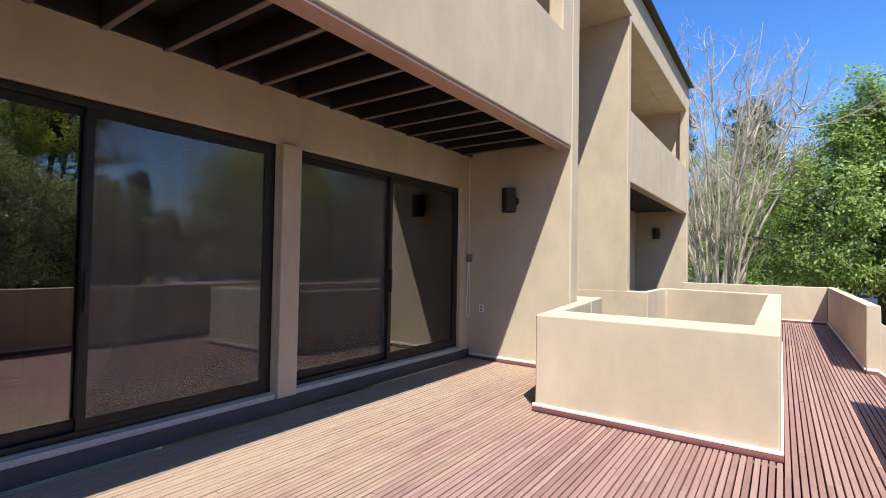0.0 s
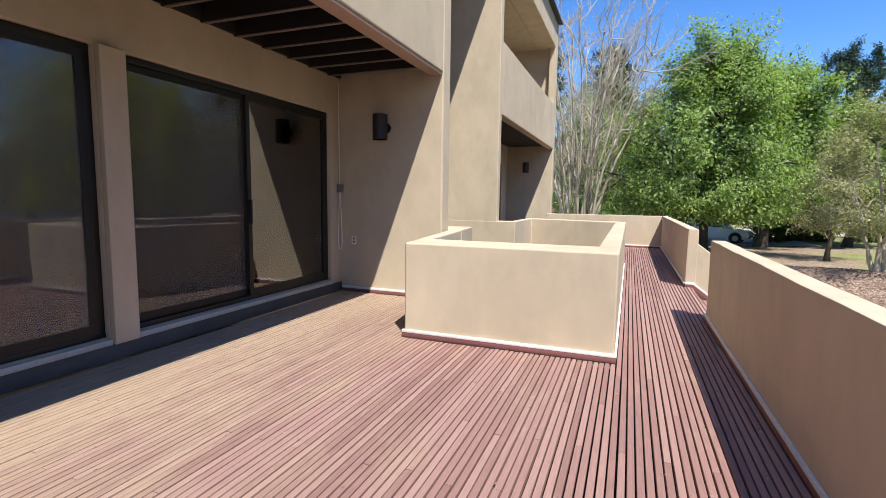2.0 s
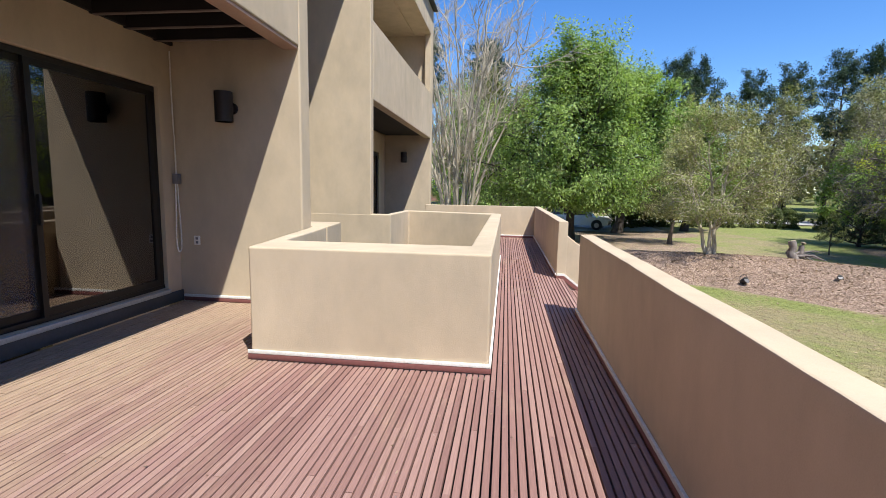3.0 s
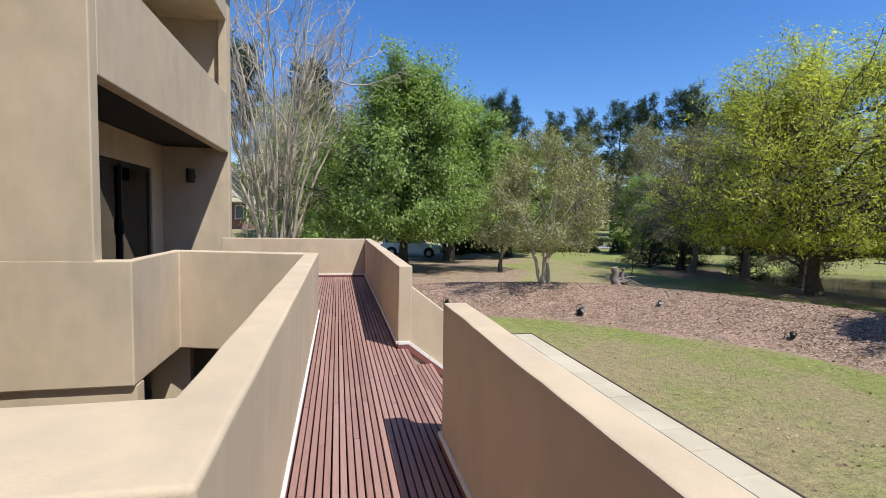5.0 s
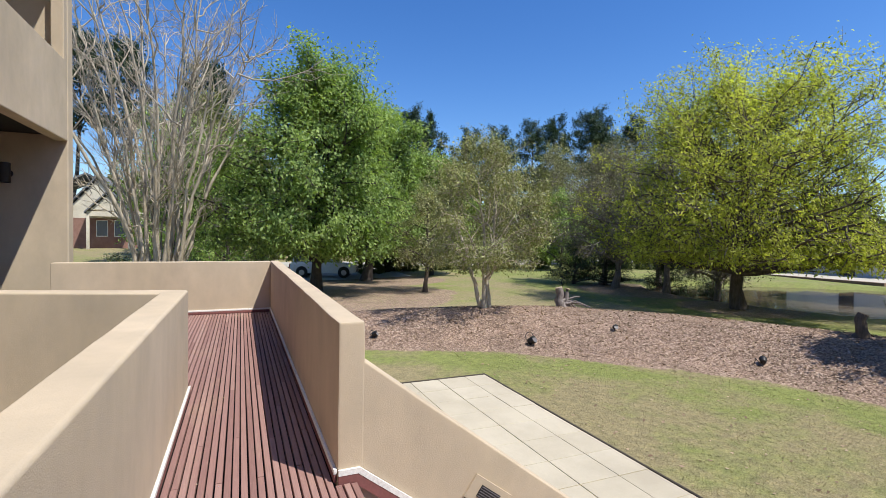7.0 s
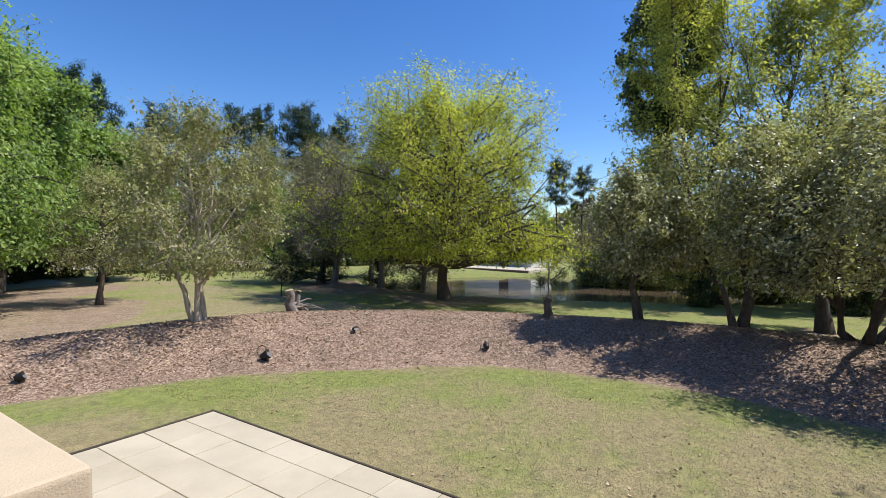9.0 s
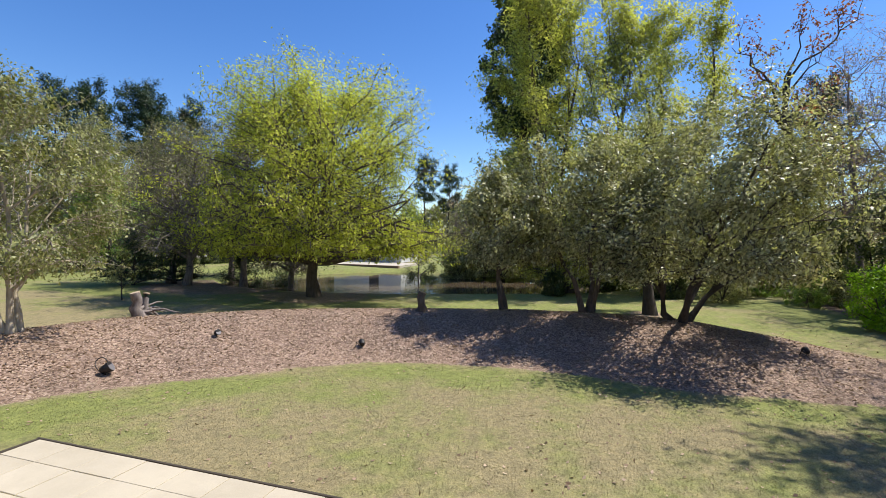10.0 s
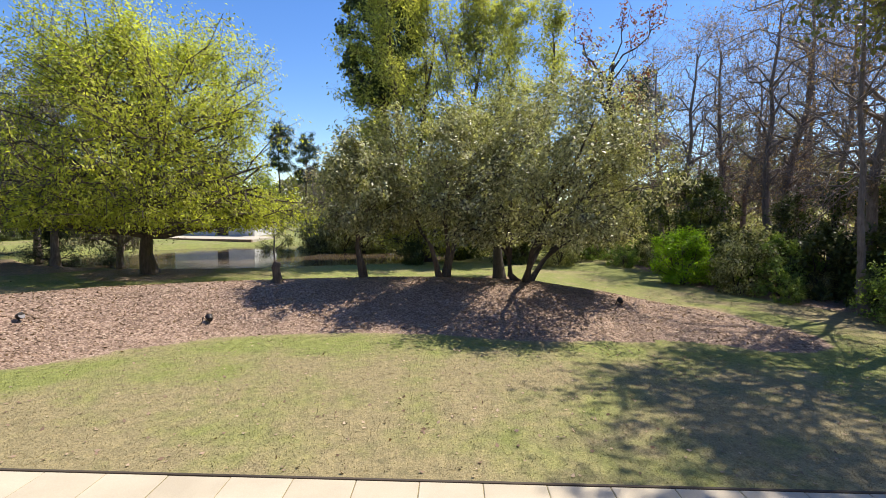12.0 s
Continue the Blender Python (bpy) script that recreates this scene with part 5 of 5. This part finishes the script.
# ---- things on the mulch ----
def stump(at, height, girth, seed, label, roots=0, cut=True):
    rng = np.random.default_rng(seed)
    top = empty("tree_stump", (at[0], at[1], float(ground_height(*at)) - 0.04))
    tagged(top, label, "stump")
    pieces = []
    for s in range(2):
        off = np.array([girth * 0.9 * (s - 0.5) * 2, girth * 0.4 * s, 0])
        h = height * (1 - 0.35 * s)
        A = np.array([off * 0.6])
        B = np.array([off * 1.9 + [0.04, 0.03, h]])
        P = paths(rng, A, B, 6, 0.0, 0.28)
        g = girth * (1 - 0.3 * s)
        pieces.append((P, g * np.array([[1.6, 1.15, 1.0, 0.95, 1.0, 0.92]])))
    part_wood = joined([tubes(P, r, 10) for P, r in pieces])
    body = quad_mesh("stump_body", *part_wood, BARKGREY if roots else BARK, top)
    for P, r in pieces:
        bm = bmesh.new()
        e, d = P[0, -1], P[0, -1] - P[0, -2]
        cylinder(bm, e - d * 0.15, e + d / np.linalg.norm(d) * 0.012, r[0, -1] * 0.98, sides=12)
        part("cut_face", bm, WOODCUT if cut else BARKGREY, top, "pale sawn face")
    if roots:
        az = rng.uniform(-1.2, 0.6, roots)
        A = np.tile([0.05, 0, height * 0.18], (roots, 1)) + rng.normal(0, 0.06, (roots, 3))
        B = np.stack([np.cos(az) * rng.uniform(0.5, 0.9, roots), np.sin(az) * rng.uniform(0.5, 0.9, roots), np.full(roots, 0.02)], -1)
        quad_mesh("root", *tubes(paths(rng, A, B, 6, 0.06, 0.4), np.linspace(0.05, 0.014, 6)[None] * np.ones((roots, 1)), 6), BARKGREY, top)
    return top


stump((10.25, 18.85), 0.78, 0.13, 3, "old grey tree stump with two cut stems and bare roots", roots=6)
stump((14.1, 12.42), 0.6, 0.12, 4, "short grey broken stump at the edge of the mulch")


def garden_light(x, y, turn, size=1.0):
    top = empty("garden_light", (x, y, float(ground_height(x, y)) - 0.01), turn)
    tagged(top, "small black garden spotlight with a curled cable on the mulch", "garden light", "garden lights")
    part("stake", cylinder(bmesh.new(), (0, 0, -0.05), (0, 0, 0.10), 0.014 * size, sides=8), BLACKMETAL, top)
    head = bmesh.new()
    cylinder(head, (-0.08 * size, 0, 0.09), (0.10 * size, 0, 0.19 * size), 0.075 * size, 0.115 * size, sides=18)
    part("lamp_head", soften(head, 0.01), BLACKMETAL, top)
    part("lens", cylinder(bmesh.new(), (0.098 * size, 0, 0.187 * size), (0.104 * size, 0, 0.191 * size), 0.10 * size, sides=18), GREYPLASTIC, top, "grey lens")
    k = size ** 2.2
    cable("cable", [(0, 0, 0.03), (-0.18 * k, 0.1 * k, 0.05), (-0.34 * k, 0.24 * k, 0.24 * k), (-0.2 * k, 0.34 * k, 0.36 * k), (-0.05, 0.3 * k, 0.2 * k), (0.0, 0.34 * k, 0.0)], 0.009, BLACKMETAL, top)
    return top


for x, y, t, s in ((7.58, 16.63, -60, 0.95), (10.05, 16.23, -100, 0.65), (11.65, 13.14, 40, 0.75), (13.6, 2.85, 10, 0.7), (3.85, 18.75, -30, 0.75)):
    garden_light(x, y, t, s)


def sapling(x, y):
    return tree("sapling", (x, y), "young staked sapling with a dark thin stem", "tree", BARKDARK, LEAFBRONZE,
                seed=140, H=2.3, R=0.8, low=0.35, girth=0.035, limbs=12, subs=5, twigs=5, leaves=5, leaf=0.08, shape="dome", clump=0.5)


sapling(16.4, 27.1)


def scatter(name, label, category, mat, n, seed, area, keep, size, flat, lift, slim=0.6):
    rng = np.random.default_rng(seed)
    x0, x1, y0, y1 = area
    x, y = rng.uniform(x0, x1, n), rng.uniform(y0, y1, n)
    ok = keep(x, y, rng)
    x, y = x[ok], y[ok]
    C = np.stack([x, y, ground_height(x, y) + lift], -1)
    V, F = leaf_quads(rng, C, size, flat, slim)
    return tagged(quad_mesh(name, V, F, mat), label, category, kind="stuff")


def on_bed(x, y, rng):
    return (bed_mask(x, y) > 0.55 + 0.3 * rng.random(len(x))) & (mound(x, y)[1] > -0.5)


scatter("leaf_litter", "brown and tan fallen leaves over the mulch", "leaves", LITTER, 120000, 1, (0.8, 19.5, -2, 24.5), on_bed, 0.064, 0.75, 0.012)
scatter("stray_leaves", "scattered brown leaves on the lawn", "leaves", LITTER, 4200, 2, (5.3, 20, -4, 24), lambda x, y, r: bed_mask(x, y) < 0.5, 0.06, 0.8, 0.02)


def deck_debris():
    rng = np.random.default_rng(17)
    n = 140
    C = np.stack([rng.uniform(-3.7, 0.9, n), rng.uniform(-2, 4.0, n), np.full(n, 0.006)], -1)
    walkway = np.stack([rng.uniform(0.06, 0.9, 50), rng.uniform(4, 15, 50), np.full(50, 0.006)], -1)
    V, F = leaf_quads(rng, np.concatenate([C, walkway]), 0.024, 0.85, 0.45)
    return tagged(quad_mesh("dry_debris", V, F, LITTER), "bits of dry leaf on the deck slats", "debris", kind="stuff")


deck_debris()


def grass_tufts():
    rng = np.random.default_rng(9)
    n = 150000
    x, y = rng.uniform(5.25, 13, n), rng.uniform(-3, 19, n)
    ok = (bed_mask(x, y) < 0.35 + 0.3 * rng.random(n)) & ((x > 5.27) | (y > 14.85))
    x, y = x[ok], y[ok]
    base = np.stack([x, y, ground_height(x, y) - 0.005], -1)
    az = rng.uniform(0, 2 * np.pi, len(x))
    h = rng.uniform(0.006, 0.02, len(x))
    tilt = np.stack([np.cos(az), np.sin(az), np.zeros_like(az)], -1)
    side = np.stack([-np.sin(az), np.cos(az), np.zeros_like(az)], -1) * 0.007
    tip = base + tilt * (h * rng.uniform(0.2, 1.0, len(x)))[:, None] + np.array([0, 0, 1]) * h[:, None]
    V = np.stack([base - side, base + side, tip + side * 0.3, tip - side * 0.3], 1).reshape(-1, 3)
    ob = quad_mesh("grass", V, np.arange(len(V)).reshape(-1, 4), BLADES)
    mark_verge(ob, V[:, 0], V[:, 1])
    return tagged(ob, "short patchy grass blades on the lawn", "grass", kind="stuff")


grass_tufts()


# ---- vehicles, houses ----
def car(name, at, turn, paint, label, length=5.1, height=1.85, width=1.95):
    top = empty(name, at, turn)
    tagged(top, label, "car")
    L2, W2 = length / 2, width / 2
    body = extrude_profile(bmesh.new(), [(-L2, 0.45), (-L2 + 0.06, 1.05), (-L2 + 0.2, 1.12), (L2 - 1.45, 1.12), (L2 - 0.18, 0.98), (L2, 0.75), (L2 - 0.02, 0.42), (L2 - 0.35, 0.32), (-L2 + 0.3, 0.32)], -W2, W2)
    bmesh.ops.recalc_face_normals(body, faces=body.faces)
    b = part("body", soften(body, 0.07, 20, 3), paint, top)
    cab = bmesh.new()
    low = [(-L2 + 0.12, 1.1), (L2 - 1.35, 1.1)]
    high = [(-L2 + 0.42, height), (L2 - 2.15, height)]
    vs = []
    for (x, z), w in ((low[0], W2 - 0.05), (low[1], W2 - 0.05), (high[1], W2 - 0.27), (high[0], W2 - 0.27)):
        vs.append((cab.verts.new((x, -w, z)), cab.verts.new((x, w, z))))
    for i in range(4):
        j = (i + 1) % 4
        cab.faces.new((vs[i][0], vs[j][0], vs[j][1], vs[i][1]))
    cab.faces.new([v[0] for v in vs])
    cab.faces.new([v[1] for v in vs][::-1])
    bmesh.ops.recalc_face_normals(cab, faces=cab.faces)
    part("cabin", soften(cab, 0.06, 20, 3), paint, top)

    def on_side(u, v, s, out=0.008):
        x = (low[0][0] * (1 - v) + high[0][0] * v) * (1 - u) + (low[1][0] * (1 - v) + high[1][0] * v) * u
        return (x, s * ((W2 - 0.05) * (1 - v) + (W2 - 0.27) * v + out), 1.1 + (height - 1.1) * v)

    for s in (-1, 1):
        for u0, u1 in ((0.06, 0.30), (0.335, 0.60), (0.635, 0.93)):
            bm = bmesh.new()
            q = [on_side(u, v, s) for u, v in ((u0, 0.14), (u1, 0.14), (u1 - (0.1 if u1 > 0.9 else 0), 0.84), (u0, 0.84))]
            q2 = [on_side(u, v, s, -0.02) for u, v in ((u0, 0.14), (u1, 0.14), (u1 - (0.1 if u1 > 0.9 else 0), 0.84), (u0, 0.84))]
            f, g = [bm.verts.new(c) for c in q], [bm.verts.new(c) for c in q2]
            bm.faces.new(f)
            bm.faces.new(g[::-1])
            for i in range(4):
                bm.faces.new((f[i], g[i], g[(i + 1) % 4], f[(i + 1) % 4]))
            part("side_window", bm, DARKPAINT, top, "dark glass")
        part("mirror", boxes(((L2 - 1.75, s * W2 - 0.02, 1.12), (L2 - 1.6, s * W2 + s * 0.16, 1.28)) if s > 0 else ((L2 - 1.75, -W2 - 0.16, 1.12), (L2 - 1.6, -W2 + 0.02, 1.28)), bevel=0.02), paint, top)
        part("door_handle", boxes(((-0.35, s * (W2 + 0.005) - 0.01, 0.95), (-0.15, s * (W2 + 0.005) + 0.01, 0.99))), CHROME, top)
        part("headlight", boxes(((L2 - 0.22, s * (W2 - 0.3) - 0.2, 0.72), (L2 + 0.0, s * (W2 - 0.3) + 0.2, 0.9)), bevel=0.02), CLEARLENS, top)
        part("tail_light", boxes(((-L2 - 0.01, s * (W2 - 0.12) - 0.09, 0.72), (-L2 + 0.16, s * (W2 - 0.12) + 0.09, 1.06)), bevel=0.02), REDLENS, top)
        for x in (-L2 + 0.95, L2 - 0.95):
            wheel = part("wheel", soften(cylinder(bmesh.new(), (x, s * (W2 - 0.2), 0.38), (x, s * (W2 + 0.02), 0.38), 0.38, sides=28), 0.03), RUBBER, top, "black tyre")
            part("rim", cylinder(bmesh.new(), (x, s * (W2 - 0.02), 0.38), (x, s * (W2 + 0.035), 0.38), 0.24, 0.2, sides=18), CHROME, wheel, "alloy rim")
            part("arch", cylinder(bmesh.new(), (x, s * (W2 - 0.25), 0.42), (x, s * (W2 + 0.006), 0.42), 0.45, sides=28), RUBBER, top, "dark wheel arch")
    for x0, x1, z0, z1, nm in ((L2 - 1.40, L2 - 2.06, 1.2, height - 0.08, "windscreen"), (-L2 + 0.13, -L2 + 0.36, 1.22, height - 0.1, "rear_window")):
        bm = bmesh.new()
        o = 0.012 if nm == "windscreen" else -0.03
        bm.faces.new([bm.verts.new(c) for c in ((x0 + o, -W2 + 0.2, z0), (x0 + o, W2 - 0.2, z0), (x1 + o, W2 - 0.36, z1), (x1 + o, -W2 + 0.36, z1))])
        ext = bmesh.ops.extrude_face_region(bm, geom=bm.faces[:])
        bmesh.ops.translate(bm, vec=(-0.02, 0, -0.02), verts=[v for v in ext["geom"] if isinstance(v, bmesh.types.BMVert)])
        part(nm, bm, DARKPAINT, top, "dark glass")
    part("bumper", boxes(((L2 - 0.1, -W2 + 0.1, 0.4), (L2 + 0.05, W2 - 0.1, 0.62)), bevel=0.04), GREYPLASTIC, top)
    part("roof_rail", boxes(((-L2 + 0.7, -W2 + 0.32, height + 0.0), (L2 - 2.4, -W2 + 0.36, height + 0.05)), ((-L2 + 0.7, W2 - 0.36, height + 0.0), (L2 - 2.4, W2 - 0.32, height + 0.05))), GREYPLASTIC, top)
    return top


def at_ground(x, y, lift=0.05):
    return (x, y, float(ground_height(x, y)) + lift)


car("parked_suv", at_ground(6.6, 44.6), -18, CARPAINT, "white parked four-wheel-drive on the driveway")
car("parked_car", at_ground(2.4, 74.0), 10, CARPAINT, "silver parked car far down the street", 4.6, 1.5, 1.8)
car("parked_car", at_ground(7.0, 78.0), 0, DARKPAINT, "dark parked car far down the street", 4.6, 1.5, 1.8)


def gable_house(x, y, turn):
    top = empty("neighbour_house", at_ground(x, y, -0.1), turn)
    tagged(top, "cream and brick gabled house with a grey shingle roof", "house")
    part("wall", boxes(((-9, 0, 0), (6, 9, 4.9))), SIDING, top)
    part("brick_base", boxes(((-9.05, -0.05, 0), (6.05, 9.05, 3.7))), BRICK, top, "brown brick lower wall")

    def gable(cx, w, z0, z1, y0, y1, mat, name):
        bm = bmesh.new()
        a = [bm.verts.new(c) for c in ((cx - w, y0, z0), (cx + w, y0, z0), (cx, y0, z1))]
        b = [bm.verts.new(c) for c in ((cx - w, y1, z0), (cx + w, y1, z0), (cx, y1, z1))]
        bm.faces.new(a)
        bm.faces.new(b[::-1])
        for i in range(3):
            bm.faces.new((a[i], b[i], b[(i + 1) % 3], a[(i + 1) % 3]))
        return part(name, bm, mat, top)

    def roof(cx, w, z0, z1, y0, y1):
        bm = bmesh.new()
        for s in (-1, 1):
            q = [(cx, y0, z1), (cx, y1, z1), (cx + s * w, y1, z0), (cx + s * w, y0, z0)]
            lo = [bm.verts.new(c) for c in q]
            hi = [bm.verts.new((c[0], c[1], c[2] + 0.22)) for c in q]
            bm.faces.new(lo)
            bm.faces.new(hi[::-1])
            for i in range(4):
                bm.faces.new((lo[i], hi[i], hi[(i + 1) % 4], lo[(i + 1) % 4]))
        return part("roof", bm, SHINGLE, top)

    gable(0.0, 3.0, 4.9, 8.6, -0.02, 4, SIDING, "gable_wall")
    roof(0.0, 3.6, 4.5, 8.9, -0.5, 6)
    gable(1.2, 1.9, 4.6, 6.6, -2.0, 1, SIDING, "porch_gable")
    roof(1.2, 2.4, 4.2, 6.9, -2.4, 1.5)
    roof(-1.5, 8.5, 4.6, 9.0, 0.8, 9.4)
    part("porch_beam", boxes(((-1.0, -2.0, 3.9), (3.4, -1.7, 4.5))), SIDING, top)
    for px in (-0.9, 3.2):
        part("porch_column", boxes(((px - 0.16, -2.0, 0), (px + 0.16, -1.68, 3.9)), bevel=0.02), SIDING, top)
    for wx in (0.2, 2.0, 4.3, -4.5):
        w = part("window", boxes(((wx - 0.6, -0.07, 1.5), (wx + 0.6, 0.0, 3.5)), bevel=0.01), FLASHING, top)
        part("pane", boxes(((wx - 0.5, -0.085, 1.6), (wx + 0.5, -0.06, 3.4))), DARKPAINT, w, "dark glass")
    return top


gable_house(-15.2, 75.5, 4)


def pond_building():
    top = empty("boathouse", (48.0, 31.0, -1.45), 0)
    tagged(top, "long low white building beyond the pond", "building")
    part("wall", boxes(((0, -4.0, 0), (6, 4.0, 2.6))), WHITEWALL, top)
    part("roof", boxes(((-0.4, -4.4, 2.6), (6.4, 4.4, 2.85)), bevel=0.02), SHINGLE, top)
    part("door", boxes(((-0.05, -1.4, 0.05), (0.0, -0.3, 2.0))), BARK, top, "brown door")


pond_building()
structure(block("bulkhead", (42.4, 25.0, -2.4), (42.7, 33.5, -1.42), BANK, 0.02), "brown timber bulkhead along the far bank", "retaining wall")
structure(block("pavement_bank", (42.7, 25.0, -2.2), (48.0, 33.5, -1.43), CONCRETE), "pale paved bank beside the pond", "pavement")


# ---- paving slabs ----
def patio():
    base = structure(block("pavement", (OUTER, -8.0, -1.75), (5.225, 14.755, -1.49), JOINT), "patio of square pale concrete slabs with dark joints", "patio")
    wide, long = 0.59, 0.633
    slab = box(bmesh.new(), (-wide / 2 + 0.005, -long / 2 + 0.005, -0.05), (wide / 2 - 0.005, long / 2 - 0.005, 0), 0.005, 1)
    me = bpy.data.meshes.new("slab")
    slab.to_mesh(me)
    slab.free()
    me.materials.append(SLAB)
    r = random.Random(3)
    for i in range(-1, 6):
        for j in range(-20, 9):
            x, y = 4.705 - wide / 2 - i * wide, 9.025 + long / 2 + j * long
            squeeze = 1.0
            if i == -1:
                x, squeeze = 4.705 + 0.2375, 0.475 / wide
            if x < 2.6 and 5.9 < y < 8.8:
                continue
            ob = new("slab", me)
            ob.parent = base
            ob.location, ob.scale = (x, y, -1.462 + r.uniform(-0.0025, 0.0025)), (squeeze, 1, 1)
    return base


def slab_material():
    m, N, L, B = material("pale_paving_slab")
    p = position(N)
    rnd = N.new("ShaderNodeObjectInfo").outputs["Random"]
    big = noise_node(N, L, 1.1, 5, 0.6, p)
    fine = noise_node(N, L, 90, 4, 0.6, p)
    c = ramp(N, L, rnd, [(0.0, (0.455, 0.40, 0.305)), (1.0, (0.505, 0.448, 0.348))])
    c = blend(N, L, 1.0, c, ramp(N, L, big, [(0.3, (0.86, 0.85, 0.83)), (0.6, (1.03, 1.03, 1.02))]), "MULTIPLY")
    c = blend(N, L, 1.0, c, ramp(N, L, fine, [(0.3, (0.93,) * 3), (0.7, (1.05,) * 3)]), "MULTIPLY")
    L.new(c, B.inputs["Base Color"])
    B.inputs["Roughness"].default_value = 0.9
    bump(N, L, B, fine, 0.3, 0.002)
    return m


SLAB = slab_material()
patio()
SOIL = rough_surface("dark_soil", (0.035, 0.026, 0.018), (0.075, 0.058, 0.04), fine=35)
structure(block("trim_soil", (5.183, -8.0, -1.6), (5.222, 14.80, -1.455), SOIL, 0.006), "dark soil edge between patio and lawn", "edging")
structure(block("trim_soil_end", (1.1, 14.735, -1.6), (5.182, 14.79, -1.456), SOIL, 0.006), "dark soil edge between patio and lawn", "edging")


# ---- deck slats ----
def deck():
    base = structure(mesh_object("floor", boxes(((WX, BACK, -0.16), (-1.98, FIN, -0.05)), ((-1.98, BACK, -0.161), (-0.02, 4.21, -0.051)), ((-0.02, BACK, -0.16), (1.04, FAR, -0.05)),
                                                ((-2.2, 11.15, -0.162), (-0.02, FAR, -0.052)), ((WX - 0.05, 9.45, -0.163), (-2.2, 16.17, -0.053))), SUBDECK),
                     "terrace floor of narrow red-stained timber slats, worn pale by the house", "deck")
    bm = box(bmesh.new(), (-0.0177, -0.5, -0.036), (0.0177, 0.5, 0))
    edges = [e for e in bm.edges if all(v.co.z > -0.01 for v in e.verts) and abs(e.verts[0].co.x - e.verts[1].co.x) < 1e-6]
    bmesh.ops.bevel(bm, geom=edges, offset=0.0025, segments=1, affect="EDGES")
    me = bpy.data.meshes.new("slat")
    bm.to_mesh(me)
    bm.free()
    me.materials.append(SLAT)
    unit_v = np.array([v.co[:] for v in me.vertices])
    unit_f = [list(f.vertices) for f in me.polygons]
    r = random.Random(4)
    pieces = []
    n = int((1.055 - (WX + 0.026)) / 0.0452)
    for i in range(n):
        x = 1.055 - 0.02 - i * 0.0452
        if x > INNER - 0.015:
            spans = [(6.21, 8.5)]
        elif x > 0.035:
            spans = [(BACK, FAR - 0.02)]
        elif x > -1.97:
            spans = [(BACK, 4.17), (10.6 - 0.28 * x, FAR - 0.02)]
        else:
            spans = [(BACK, FIN - 0.022)]
        for y0, y1 in spans:
            y = y0
            first = 1.0 + (i * 7 % 5) * 0.61 + r.uniform(-0.06, 0.06)
            while y < y1 - 0.05:
                end = min(y + first, y1)
                if y1 - end < 0.5:
                    end = y1
                pieces.append((x + r.uniform(-0.0012, 0.0012), y + 0.002, end - 0.002, r.uniform(-0.002, 0.0015)))
                y, first = end, 3.05
    pieces.sort(key=lambda q: abs((q[1] + q[2]) / 2 - 3.0))
    for x, a, b, dz in pieces[:300]:
        ob = new("slat", me)
        ob.parent = base
        ob.location, ob.scale = (x, (a + b) / 2, dz), (1, b - a, 1)
    V, F = [], []
    for x, a, b, dz in pieces[300:]:
        k = len(V) * len(unit_v)
        V.append(unit_v * [1, b - a, 1] + [x, (a + b) / 2, dz])
        F += [[k + c for c in f] for f in unit_f]
    rest = bpy.data.meshes.new("far_slats")
    rest.from_pydata(np.concatenate(V).tolist(), [], F)
    rest.materials.append(SLAT)
    ob = tagged(new("far_slats", rest), kind="stuff")
    ob.parent = base
    nails = bmesh.new()
    for k in range(120):
        x, a, b, dz = pieces[r.randrange(300)]
        cylinder(nails, (x, b - 0.03, dz - 0.01), (x, b - 0.03, dz + 0.0015), 0.004, sides=6)
    tagged(part("nail_heads", nails, CHROME, base), kind="stuff")


deck()
